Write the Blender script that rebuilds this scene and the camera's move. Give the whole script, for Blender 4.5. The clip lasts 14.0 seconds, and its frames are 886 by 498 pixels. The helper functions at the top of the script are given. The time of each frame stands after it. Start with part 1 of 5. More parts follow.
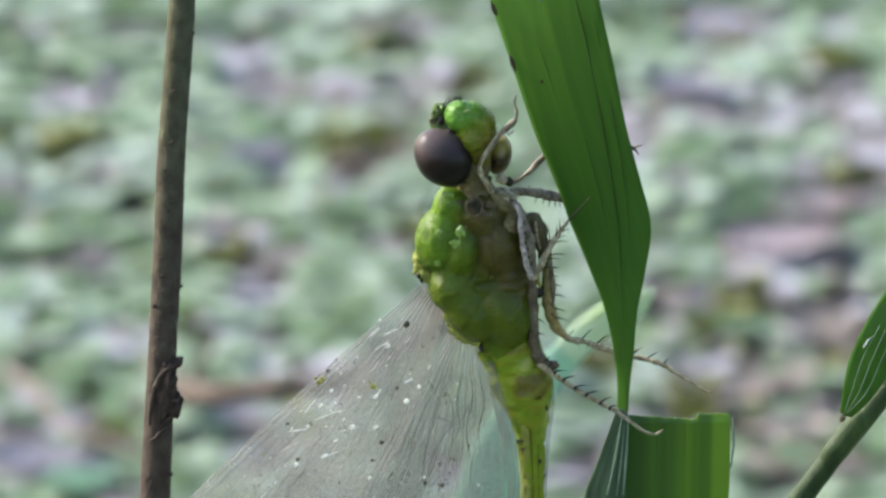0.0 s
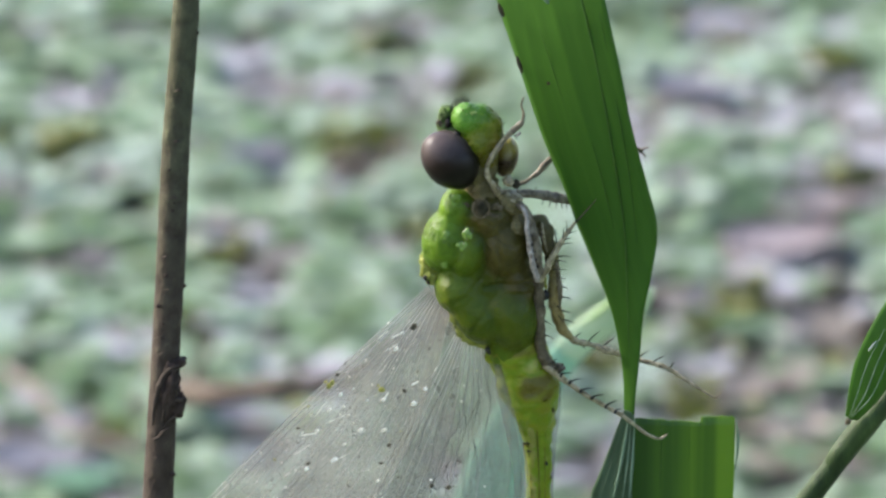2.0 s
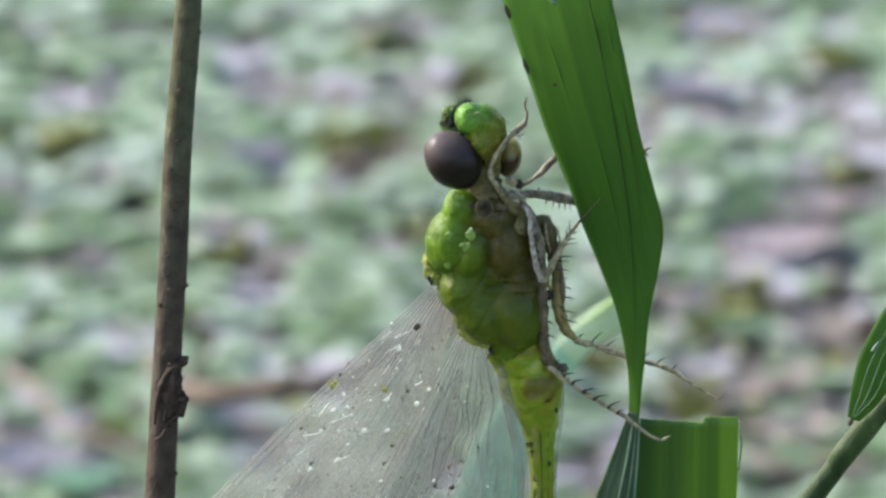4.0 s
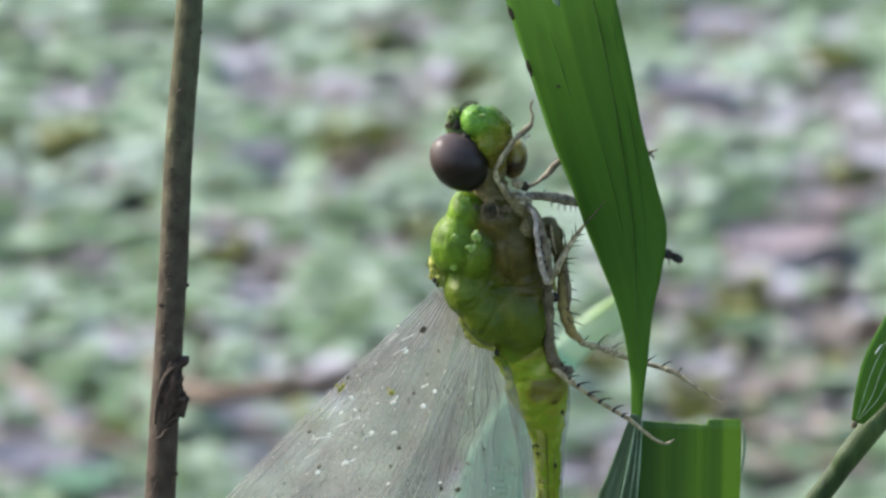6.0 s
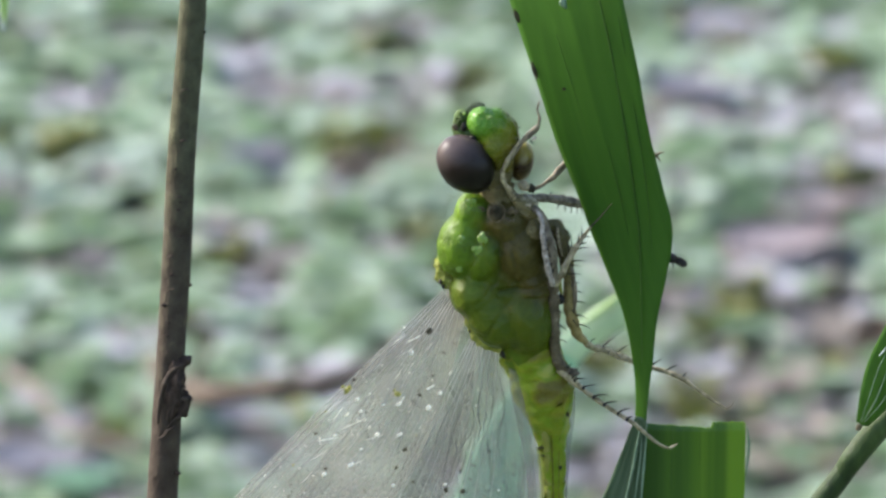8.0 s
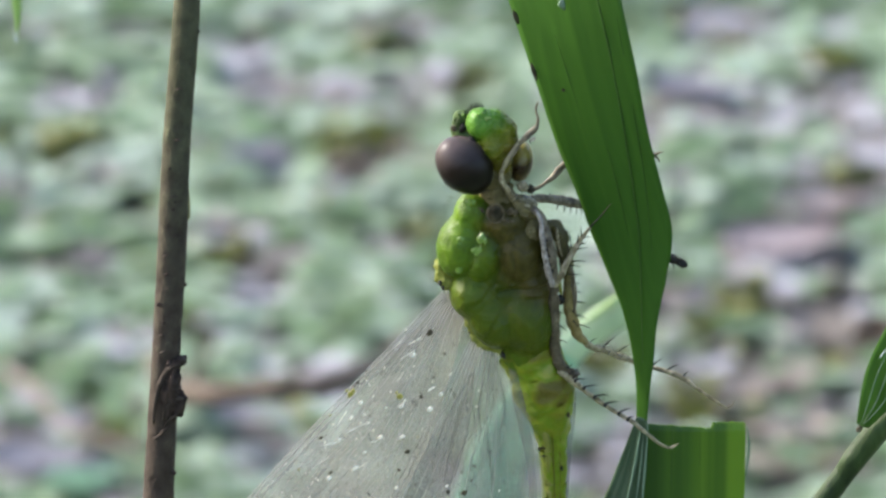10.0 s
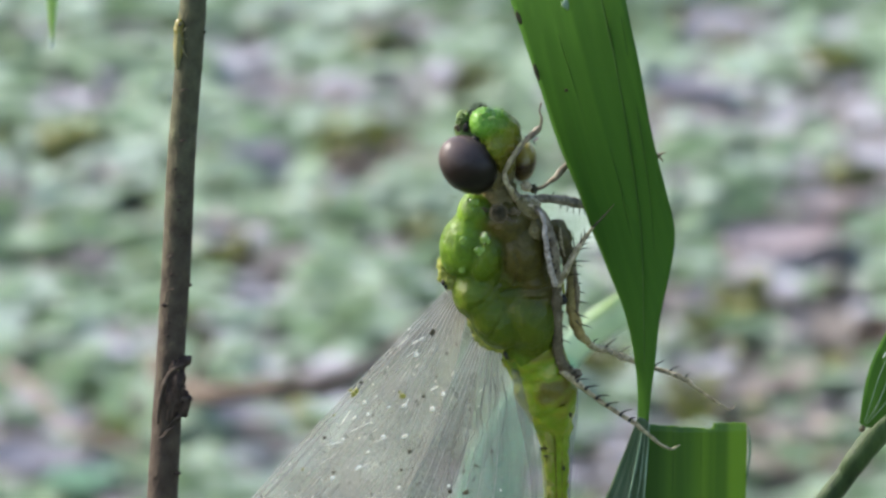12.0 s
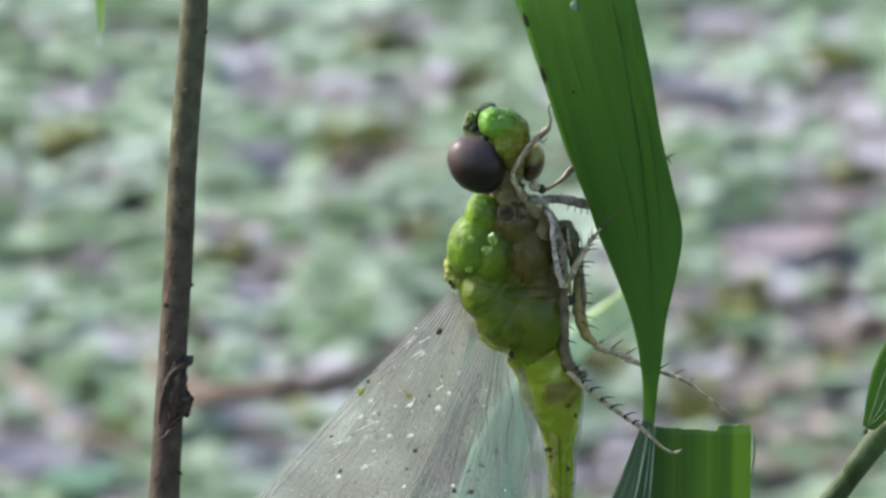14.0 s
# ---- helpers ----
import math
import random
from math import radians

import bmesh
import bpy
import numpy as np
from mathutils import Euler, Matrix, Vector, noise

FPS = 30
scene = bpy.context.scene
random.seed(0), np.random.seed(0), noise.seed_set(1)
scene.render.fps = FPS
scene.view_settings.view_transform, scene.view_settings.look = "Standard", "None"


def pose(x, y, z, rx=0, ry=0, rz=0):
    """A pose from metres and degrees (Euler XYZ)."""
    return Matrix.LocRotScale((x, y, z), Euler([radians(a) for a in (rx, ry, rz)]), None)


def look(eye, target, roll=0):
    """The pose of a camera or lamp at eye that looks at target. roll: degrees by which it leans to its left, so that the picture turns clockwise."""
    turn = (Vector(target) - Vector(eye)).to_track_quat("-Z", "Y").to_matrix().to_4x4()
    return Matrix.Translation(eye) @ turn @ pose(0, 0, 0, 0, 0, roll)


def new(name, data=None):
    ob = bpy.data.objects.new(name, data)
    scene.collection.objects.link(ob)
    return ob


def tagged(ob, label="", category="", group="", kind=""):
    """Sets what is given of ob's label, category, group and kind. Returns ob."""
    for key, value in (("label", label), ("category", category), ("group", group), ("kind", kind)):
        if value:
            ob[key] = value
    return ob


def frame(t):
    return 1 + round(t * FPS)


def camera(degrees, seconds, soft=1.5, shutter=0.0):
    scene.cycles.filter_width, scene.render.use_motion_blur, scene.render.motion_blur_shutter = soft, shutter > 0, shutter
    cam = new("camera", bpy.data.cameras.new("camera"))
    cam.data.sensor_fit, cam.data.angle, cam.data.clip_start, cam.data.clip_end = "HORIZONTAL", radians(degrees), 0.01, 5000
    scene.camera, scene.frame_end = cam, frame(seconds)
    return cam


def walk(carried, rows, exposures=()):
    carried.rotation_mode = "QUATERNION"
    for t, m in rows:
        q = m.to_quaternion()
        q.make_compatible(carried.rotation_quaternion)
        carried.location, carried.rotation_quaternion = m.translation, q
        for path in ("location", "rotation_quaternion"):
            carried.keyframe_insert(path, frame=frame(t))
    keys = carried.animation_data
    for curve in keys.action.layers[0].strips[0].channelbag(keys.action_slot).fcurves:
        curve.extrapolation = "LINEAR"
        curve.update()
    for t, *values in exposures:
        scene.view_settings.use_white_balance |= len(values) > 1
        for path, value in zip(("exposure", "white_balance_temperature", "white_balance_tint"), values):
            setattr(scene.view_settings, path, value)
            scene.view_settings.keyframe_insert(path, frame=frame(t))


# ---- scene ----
MM = 0.001
HEIGHT = 310.0          # the insect clings about 31 cm above the ground
PITCH = radians(20)
DIST = 600.0

# ---- camera: on a tripod, a long lens looking down a little ----
cam = camera(5.344, 14.0, soft=2.7)
eye = Vector((0, -DIST * math.cos(PITCH), HEIGHT + DIST * math.sin(PITCH))) * MM
stand = look(eye, (0, 0, HEIGHT * MM))
cam.data.dof.use_dof = True
cam.data.dof.focus_distance = DIST * MM
cam.data.dof.aperture_fstop = 130
walk(cam, [(0, stand), (14, stand)], exposures=[(0, 1.59), (14, 1.59)])

# ---- light: bright shade, the soft sun high and to the left ----
world = bpy.data.worlds.new("sky")
scene.world = world
world.use_nodes = True
wn = world.node_tree
sky = wn.nodes.new("ShaderNodeTexSky")
sky.sky_type = "NISHITA"
sky.sun_disc = False
sky.sun_elevation, sky.sun_rotation = radians(35), radians(-69)
sky.air_density, sky.dust_density, sky.ozone_density = 1.0, 2.5, 1.2
wn.links.new(sky.outputs[0], wn.nodes["Background"].inputs[0])
wn.nodes["Background"].inputs[1].default_value = 0.145
sun = new("sun", bpy.data.lights.new("sun", "SUN"))
sun.data.energy, sun.data.angle, sun.data.color = 3.0, radians(14), (1.0, 0.96, 0.9)
sun.matrix_basis = look((-1.0, 0.38, 0.75), (0, 0, 0))


# ---- materials ----
def nodes_of(name):
    m = bpy.data.materials.new(name)
    m.use_nodes = True
    return m, m.node_tree, m.node_tree.nodes["Principled BSDF"]


def surf(name, c1, c2, scale=400, rough=0.5, bump=0.3, stretch=(1, 1, 1), c3=None, spec=0.5, glow=0.0,
         sss=0.0, coat=0.0, fine=7.0, spots=None, marked=None, lean=0, island=0.0, height=0.0001):
    """Two-scale noise between two colours, a third in blotches, with grain in the relief.
    glow: light let through a thin leaf; sss: light scattered inside; spots: (colour, scale, size)."""
    m, t, p = nodes_of(name)
    N, L = t.nodes.new, t.links.new
    tc, mp = N("ShaderNodeTexCoord"), N("ShaderNodeMapping")
    mp.inputs["Scale"].default_value = stretch
    tilt = N("ShaderNodeMapping")
    tilt.inputs["Rotation"].default_value = (0, radians(lean), 0)
    L(tc.outputs["Object"], tilt.inputs[0])
    L(tilt.outputs[0], mp.inputs[0])
    a, b = N("ShaderNodeTexNoise"), N("ShaderNodeTexNoise")
    for n, s in ((a, scale), (b, scale * fine)):
        n.inputs["Scale"].default_value = s
        n.inputs["Detail"].default_value = 5
        L(mp.outputs[0], n.inputs["Vector"])
    ramp = N("ShaderNodeValToRGB")
    ramp.color_ramp.elements[0].position, ramp.color_ramp.elements[1].position = 0.32, 0.68
    ramp.color_ramp.elements[0].color, ramp.color_ramp.elements[1].color = (*c1, 1), (*c2, 1)
    if c3:
        e = ramp.color_ramp.elements.new(0.8)
        e.color = (*c3, 1)
    mix = N("ShaderNodeMath")
    mix.operation = "MULTIPLY_ADD"
    mix.inputs[1].default_value = 0.35
    L(b.outputs[0], mix.inputs[0])
    sub = N("ShaderNodeMath")
    sub.operation = "SUBTRACT"
    sub.inputs[1].default_value = 0.175
    L(a.outputs[0], sub.inputs[0])
    L(sub.outputs[0], mix.inputs[2])
    drive = mix.outputs[0]
    if island:
        geo = N("ShaderNodeNewGeometry")
        isl = N("ShaderNodeMath")
        isl.operation = "MULTIPLY_ADD"
        isl.inputs[1].default_value = island
        off = N("ShaderNodeMath")
        off.operation = "SUBTRACT"
        off.inputs[1].default_value = island / 2
        L(geo.outputs["Random Per Island"], isl.inputs[0])
        L(drive, off.inputs[0])
        L(off.outputs[0], isl.inputs[2])
        drive = isl.outputs[0]
    L(drive, ramp.inputs[0])
    colour = ramp.outputs[0]
    if spots:
        v = N("ShaderNodeTexVoronoi")
        v.inputs["Scale"].default_value = spots[1]
        L(tc.outputs["Object"], v.inputs["Vector"])
        lt = N("ShaderNodeMath")
        lt.operation = "LESS_THAN"
        lt.inputs[1].default_value = spots[2]
        L(v.outputs["Distance"], lt.inputs[0])
        mc = N("ShaderNodeMixRGB")
        mc.inputs[2].default_value = (*spots[0], 1)
        L(lt.outputs[0], mc.inputs[0])
        L(colour, mc.inputs[1])
        colour = mc.outputs[0]
    if marked:
        at, r2, mm = N("ShaderNodeAttribute"), N("ShaderNodeValToRGB"), N("ShaderNodeMixRGB")
        at.attribute_name = "mark"
        for k, c in enumerate(marked):
            e = r2.color_ramp.elements[k] if k < 2 else r2.color_ramp.elements.new(1.0)
            e.color = (*c, 1)
        for e, k in zip(r2.color_ramp.elements, range(len(marked))):
            e.position = 0.08 + 0.84 * k / (len(marked) - 1)
        soft = N("ShaderNodeMath")
        soft.operation = "MULTIPLY_ADD"
        soft.inputs[1].default_value = 0.7
        edge = N("ShaderNodeMath")
        edge.operation = "SUBTRACT"
        edge.inputs[1].default_value = 0.35
        L(at.outputs["Fac"], edge.inputs[0])
        L(mix.outputs[0], soft.inputs[0])
        L(edge.outputs[0], soft.inputs[2])
        L(soft.outputs[0], r2.inputs[0])
        mm.blend_type = "MULTIPLY"
        mm.inputs[0].default_value = 1.0
        L(r2.outputs[0], mm.inputs[1])
        L(colour, mm.inputs[2])
        colour = mm.outputs[0]
    L(colour, p.inputs["Base Color"])
    rr = N("ShaderNodeMapRange")
    rr.inputs["To Min"].default_value, rr.inputs["To Max"].default_value = max(rough - 0.12, 0.03), min(rough + 0.12, 1)
    L(b.outputs[0], rr.inputs[0])
    L(rr.outputs[0], p.inputs["Roughness"])
    p.inputs["Specular IOR Level"].default_value = spec
    p.inputs["Coat Weight"].default_value = coat
    p.inputs["Coat Roughness"].default_value = 0.15
    if sss:
        p.inputs["Subsurface Weight"].default_value = sss
        p.inputs["Subsurface Radius"].default_value = (0.6, 1.0, 0.25)
        p.inputs["Subsurface Scale"].default_value = 0.00012
    if bump:
        bp = N("ShaderNodeBump")
        bp.inputs["Strength"].default_value = bump
        bp.inputs["Distance"].default_value = height
        L(mix.outputs[0], bp.inputs["Height"])
        L(bp.outputs[0], p.inputs["Normal"])
    if glow:
        tr, ms = N("ShaderNodeBsdfTranslucent"), N("ShaderNodeMixShader")
        L(colour, tr.inputs[0])
        ms.inputs[0].default_value = glow
        L(p.outputs[0], ms.inputs[1])
        L(tr.outputs[0], ms.inputs[2])
        L(ms.outputs[0], t.nodes["Material Output"].inputs[0])
    return m


def film_mat(name, tint, clear, rough):
    """Thin wing membrane: part clear, part milky and glossy."""
    m, t, p = nodes_of(name)
    N, L = t.nodes.new, t.links.new
    tc, n = N("ShaderNodeTexCoord"), N("ShaderNodeTexNoise")
    n.inputs["Scale"].default_value = 350
    n.inputs["Detail"].default_value = 6
    L(tc.outputs["Object"], n.inputs["Vector"])
    mr = N("ShaderNodeMapRange")
    mr.inputs["From Min"].default_value, mr.inputs["From Max"].default_value = 0.3, 0.7
    mr.inputs["To Min"].default_value, mr.inputs["To Max"].default_value = clear - 0.1, clear + 0.1
    L(n.outputs[0], mr.inputs[0])
    p.inputs["Base Color"].default_value = (*tint, 1)
    p.inputs["Roughness"].default_value = rough
    bp = N("ShaderNodeBump")
    bp.inputs["Strength"].default_value, bp.inputs["Distance"].default_value = 0.5, 0.0001
    L(n.outputs[0], bp.inputs["Height"])
    L(bp.outputs[0], p.inputs["Normal"])
    tr, tl, m1, m2 = N("ShaderNodeBsdfTransparent"), N("ShaderNodeBsdfTranslucent"), N("ShaderNodeMixShader"), N("ShaderNodeMixShader")
    tl.inputs[0].default_value = (*tint, 1)
    m1.inputs[0].default_value = 0.45
    L(p.outputs[0], m1.inputs[1])
    L(tl.outputs[0], m1.inputs[2])
    L(mr.outputs[0], m2.inputs[0])
    L(m1.outputs[0], m2.inputs[1])
    L(tr.outputs[0], m2.inputs[2])
    L(m2.outputs[0], t.nodes["Material Output"].inputs[0])
    return m


def drop_mat(name, clear=0.1, rough=0.4):
    m, t, p = nodes_of(name)
    p.inputs["Base Color"].default_value = (1.0, 0.95, 0.8, 1)
    p.inputs["Roughness"].default_value = rough
    p.inputs["Transmission Weight"].default_value = clear
    p.inputs["IOR"].default_value = 1.4
    p.inputs["Specular IOR Level"].default_value = 1.0
    return m


SOIL = surf("damp soil", (0.03, 0.026, 0.022), (0.11, 0.105, 0.086), 60, 0.8, 0.8, height=0.002, c3=(0.14, 0.16, 0.11), fine=0.04)
COVER = surf("small ground leaves", (0.095, 0.155, 0.07), (0.262, 0.34, 0.237), 30, 0.5, 0.3, c3=(0.345, 0.415, 0.345), glow=0.2, island=0.7, height=0.0004, spec=0.35)
MOSS = surf("olive moss leaves", (0.036, 0.046, 0.005), (0.125, 0.14, 0.016), 60, 0.6, 0.3, glow=0.2, island=0.5)
LITTER = surf("weathered fallen leaves", (0.14, 0.122, 0.112), (0.28, 0.268, 0.292), 40, 0.5, 0.4, c3=(0.34, 0.335, 0.375), island=0.7, height=0.0005, spec=0.35)
PINK = surf("faded pinkish dead leaf", (0.34, 0.28, 0.29), (0.47, 0.42, 0.44), 60, 0.6, 0.4, c3=(0.36, 0.29, 0.26), height=0.0004)
TWIG = surf("brown dead twig", (0.03, 0.019, 0.011), (0.08, 0.054, 0.038), 90, 0.8, 0.6, height=0.0005)
PINKTWIG = surf("pinkish brown dead twig", (0.09, 0.065, 0.058), (0.165, 0.125, 0.115), 90, 0.8, 0.6, height=0.0005)
LILAC = surf("lilac grey dead leaf", (0.22, 0.215, 0.255), (0.31, 0.31, 0.37), 90, 0.6, 0.4, c3=(0.27, 0.26, 0.29), height=0.0004)
DRY = surf("brown dry leaf crumbs", (0.09, 0.075, 0.06), (0.21, 0.178, 0.155), 60, 0.7, 0.4, island=0.6, height=0.0004)
PALELEAF = surf("whitish green leaf", (0.3, 0.36, 0.31), (0.42, 0.48, 0.44), 90, 0.5, 0.4, c3=(0.36, 0.4, 0.38), height=0.0004)
BLADE = surf("grass blade green", (0.046, 0.122, 0.014), (0.059, 0.15, 0.016), 1300, 0.45, 0.5, stretch=(1, 1, 0.01), lean=15, glow=0.28, fine=2.5, height=0.00006, spec=0.2, c3=(0.067, 0.163, 0.02))
BLADE_DARK = surf("dark grass rib green", (0.032, 0.084, 0.011), (0.045, 0.105, 0.015), 1600, 0.42, 0.5, stretch=(1, 1, 0.01), glow=0.25, fine=4, height=0.00006, spec=0.35)
BLADE_SLATE = surf("bluish dark grass underside", (0.026, 0.058, 0.022), (0.055, 0.1, 0.05), 1500, 0.35, 0.6, stretch=(1, 1, 0.015), glow=0.15, fine=0.4, height=0.0001, spec=0.5, c3=(0.1, 0.16, 0.1))
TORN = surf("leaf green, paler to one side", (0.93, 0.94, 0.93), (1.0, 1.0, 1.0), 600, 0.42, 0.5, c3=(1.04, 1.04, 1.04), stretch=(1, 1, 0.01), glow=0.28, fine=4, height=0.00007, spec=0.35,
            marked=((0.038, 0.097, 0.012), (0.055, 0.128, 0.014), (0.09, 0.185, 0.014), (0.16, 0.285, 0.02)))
LEAFTIP = surf("bright young leaf", (0.24, 0.38, 0.1), (0.33, 0.48, 0.16), 900, 0.45, 0.4, stretch=(1, 1, 0.02), glow=0.5)
TEAL = surf("pale bluish green leaf", (0.27, 0.46, 0.33), (0.37, 0.57, 0.42), 300, 0.4, 0.3, stretch=(1, 1, 0.1), glow=0.4)
PALEGREENLEAF = surf("whitish green leaf end", (0.4, 0.52, 0.36), (0.5, 0.62, 0.45), 300, 0.4, 0.3, stretch=(1, 1, 0.1), glow=0.4)
LEAFEDGE = surf("yellow green painted as lit leaf edge", (0.26, 0.4, 0.16), (0.34, 0.48, 0.23), 300, 0.4, 0.3, glow=0.4)
VEIN = surf("pale leaf vein", (0.08, 0.145, 0.085), (0.17, 0.24, 0.16), 900, 0.35, 0.2, spec=0.6)
BARK = surf("brown stem bark", (0.6, 0.58, 0.56), (1.0, 1.0, 1.0), 1100, 0.75, 0.8, stretch=(1, 1, 0.8), c3=(1.6, 1.6, 1.6), height=0.00025, fine=3.5, spec=0.2,
            marked=((0.06, 0.045, 0.034), (0.074, 0.075, 0.042)))
SCAR = surf("dark rough bark scar", (0.018, 0.012, 0.009), (0.058, 0.04, 0.031), 1500, 0.8, 0.9, height=0.0002, spec=0.2)
STALK = surf("green grass stalk", (0.011, 0.025, 0.006), (0.038, 0.068, 0.016), 900, 0.5, 0.8, stretch=(1, 1, 0.3), glow=0.06, height=0.0002, c3=(0.075, 0.12, 0.04), spec=0.25)
GREEN = surf("soft green cuticle", (0.03, 0.05, 0.012), (0.1, 0.16, 0.04), 900, 0.45, 0.9, c3=(0.2, 0.25, 0.1), spec=0.2, height=0.0002)
BODYSKIN = surf("green cuticle shading to brown below", (0.5, 0.52, 0.44), (1.0, 1.0, 1.0), 950, 0.36, 1.0, c3=(1.8, 1.65, 1.6), sss=0.2, coat=0.1, height=0.0003, spec=0.15, fine=3.5,
                marked=((0.115, 0.205, 0.012), (0.078, 0.115, 0.004), (0.062, 0.072, 0.004), (0.07, 0.057, 0.01)))
LIME = surf("yellow green translucent cuticle, blotched olive", (0.75, 0.78, 0.68), (1.0, 1.0, 1.0), 700, 0.36, 0.9, c3=(1.4, 1.28, 1.6), sss=0.3, spec=0.2, height=0.00025, fine=4,
            marked=((0.36, 0.36, 0.08), (0.165, 0.245, 0.011), (0.2, 0.215, 0.015), (0.125, 0.106, 0.017)))
RIDGE = surf("pale yellow crumpled ridge", (0.14, 0.16, 0.015), (0.34, 0.35, 0.08), 900, 0.45, 1.0, c3=(0.5, 0.5, 0.22), spec=0.2, height=0.0003, fine=4)
PALEBAND = surf("pale yellow band", (0.17, 0.18, 0.03), (0.26, 0.26, 0.07), 900, 0.4, 0.6, c3=(0.34, 0.33, 0.14), spec=0.2, height=0.0002, fine=4)
# colour of the painted glints on head and thorax, and of one ocellus
PALEGREEN = surf("pale green of glints and ocellus", (0.12, 0.215, 0.022), (0.19, 0.29, 0.06), 900, 0.22, 0.5, c3=(0.34, 0.43, 0.18), spec=0.5, coat=0.3, height=0.0002, fine=4)
OLIVE = surf("olive line", (0.06, 0.06, 0.006), (0.12, 0.11, 0.012), 900, 0.5, 0.4, spec=0.2)
FACE = surf("glossy green face", (0.55, 0.57, 0.5), (1.0, 1.0, 1.0), 1100, 0.28, 1.0, c3=(1.6, 1.45, 1.5), sss=0.15, coat=0.08, height=0.0003, fine=3.5, spec=0.2,
            marked=((0.12, 0.28, 0.03), (0.13, 0.215, 0.014), (0.17, 0.18, 0.012), (0.16, 0.125, 0.018)))
BROWN = surf("olive brown cuticle", (0.09, 0.074, 0.028), (0.175, 0.145, 0.062), 1200, 0.42, 0.9, c3=(0.29, 0.25, 0.14), spec=0.12, height=0.0003, fine=4)
TAN = surf("grey brown cuticle", (0.055, 0.042, 0.022), (0.135, 0.107, 0.06), 1300, 0.4, 0.9, c3=(0.24, 0.2, 0.13), spec=0.18, height=0.0002, fine=4)
# sky sheen above and shade below are put into the eye's colour
EYE = surf("dark brown compound eye, sky sheen in its colour", (0.85, 0.84, 0.84), (1.1, 1.1, 1.1), 300, 0.36, 0.15, spec=0.2, fine=30, height=0.00003,
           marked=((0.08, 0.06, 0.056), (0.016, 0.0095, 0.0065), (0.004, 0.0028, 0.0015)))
EYE_OLIVE = surf("amber compound eye with dark band", (0.6, 0.6, 0.6), (1.1, 1.1, 1.1), 900, 0.3, 0.3, coat=0.15, fine=6, height=0.00005, spec=0.3,
                 marked=((0.24, 0.19, 0.035), (0.028, 0.014, 0.006), (0.05, 0.03, 0.009), (0.12, 0.088, 0.03)))
LEG = surf("pale straw leg", (0.12, 0.095, 0.045), (0.42, 0.355, 0.215), 2600, 0.38, 1.0, c3=(0.66, 0.58, 0.41), sss=0.1, coat=0.08, height=0.00012, fine=2.5, spec=0.2)
LEG_YELLOW = surf("olive leg, yellow towards the shin", (0.7, 0.68, 0.62), (1.05, 1.05, 1.05), 1500, 0.4, 0.8, sss=0.1, coat=0.06, height=0.0001, fine=4, spec=0.2,
                  marked=((0.085, 0.075, 0.03), (0.15, 0.125, 0.05), (0.26, 0.2, 0.075)))
LEG_GREY = surf("grey brown mottled leg", (0.055, 0.043, 0.025), (0.2, 0.165, 0.108), 2000, 0.38, 0.9, c3=(0.5, 0.44, 0.33), spec=0.2, sss=0.1, coat=0.06, height=0.0001, fine=3)
# pale silver that imitates highlights on the legs
LEG_GLINT = surf("painted silvery leg highlight", (0.14, 0.115, 0.09), (0.4, 0.355, 0.3), 2200, 0.28, 0.9, c3=(0.75, 0.7, 0.62), spec=0.45, coat=0.15, height=0.0001, fine=3)
BLACK = surf("black spine", (0.006, 0.005, 0.004), (0.02, 0.017, 0.014), 900, 0.5, 0.2, spec=0.25)
MEMBRANE = film_mat("smoky wing membrane", (0.255, 0.25, 0.22), 0.5, 0.35)
CLEARFILM = film_mat("clear wing membrane", (0.25, 0.255, 0.23), 0.7, 0.3)
WINGVEIN = surf("pale glossy wing vein", (0.22, 0.22, 0.19), (0.55, 0.55, 0.5), 160, 0.22, 0.3, glow=0.3, spec=0.8)
PALENET = surf("pale grey wing net", (0.2, 0.2, 0.175), (0.36, 0.36, 0.33), 300, 0.35, 0.2, glow=0.3)
NETVEIN = surf("dark grey wing net", (0.09, 0.095, 0.085), (0.19, 0.195, 0.17), 500, 0.4, 0.2, glow=0.2)
# opaque white: sparkle of drops and glints of veins put into the colour
DEW_GLINT = drop_mat("dew drop and vein glint", 0.0, 0.28)
GRIT = surf("dark dust speck", (0.02, 0.018, 0.01), (0.09, 0.075, 0.045), 1500, 0.8, 0.4, spec=0.1)
YELLOWGRIT = surf("yellow green speck", (0.2, 0.2, 0.02), (0.4, 0.36, 0.06), 900, 0.7, 0.4)
HOPPER = surf("pale yellow green hopper", (0.105, 0.09, 0.014), (0.19, 0.155, 0.03), 500, 0.4, 0.3, sss=0.2, coat=0.1, height=0.00006)
HOPPERWING = surf("greenish hopper wing", (0.12, 0.11, 0.045), (0.2, 0.18, 0.075), 500, 0.4, 0.3, coat=0.1, height=0.00006)

# ---- building helpers, in millimetres ----
rng = random.Random(7)
ORIGIN = {}


def thing(name, origin, label, category, group="", kind=""):
    """An Empty at its base (millimetres) that parents its parts."""
    ob = new(name)
    ob.empty_display_size = 0.005
    ob.location = Vector(origin) * MM
    ORIGIN[ob.name] = Vector(origin)
    return tagged(ob, label, category, group, kind)


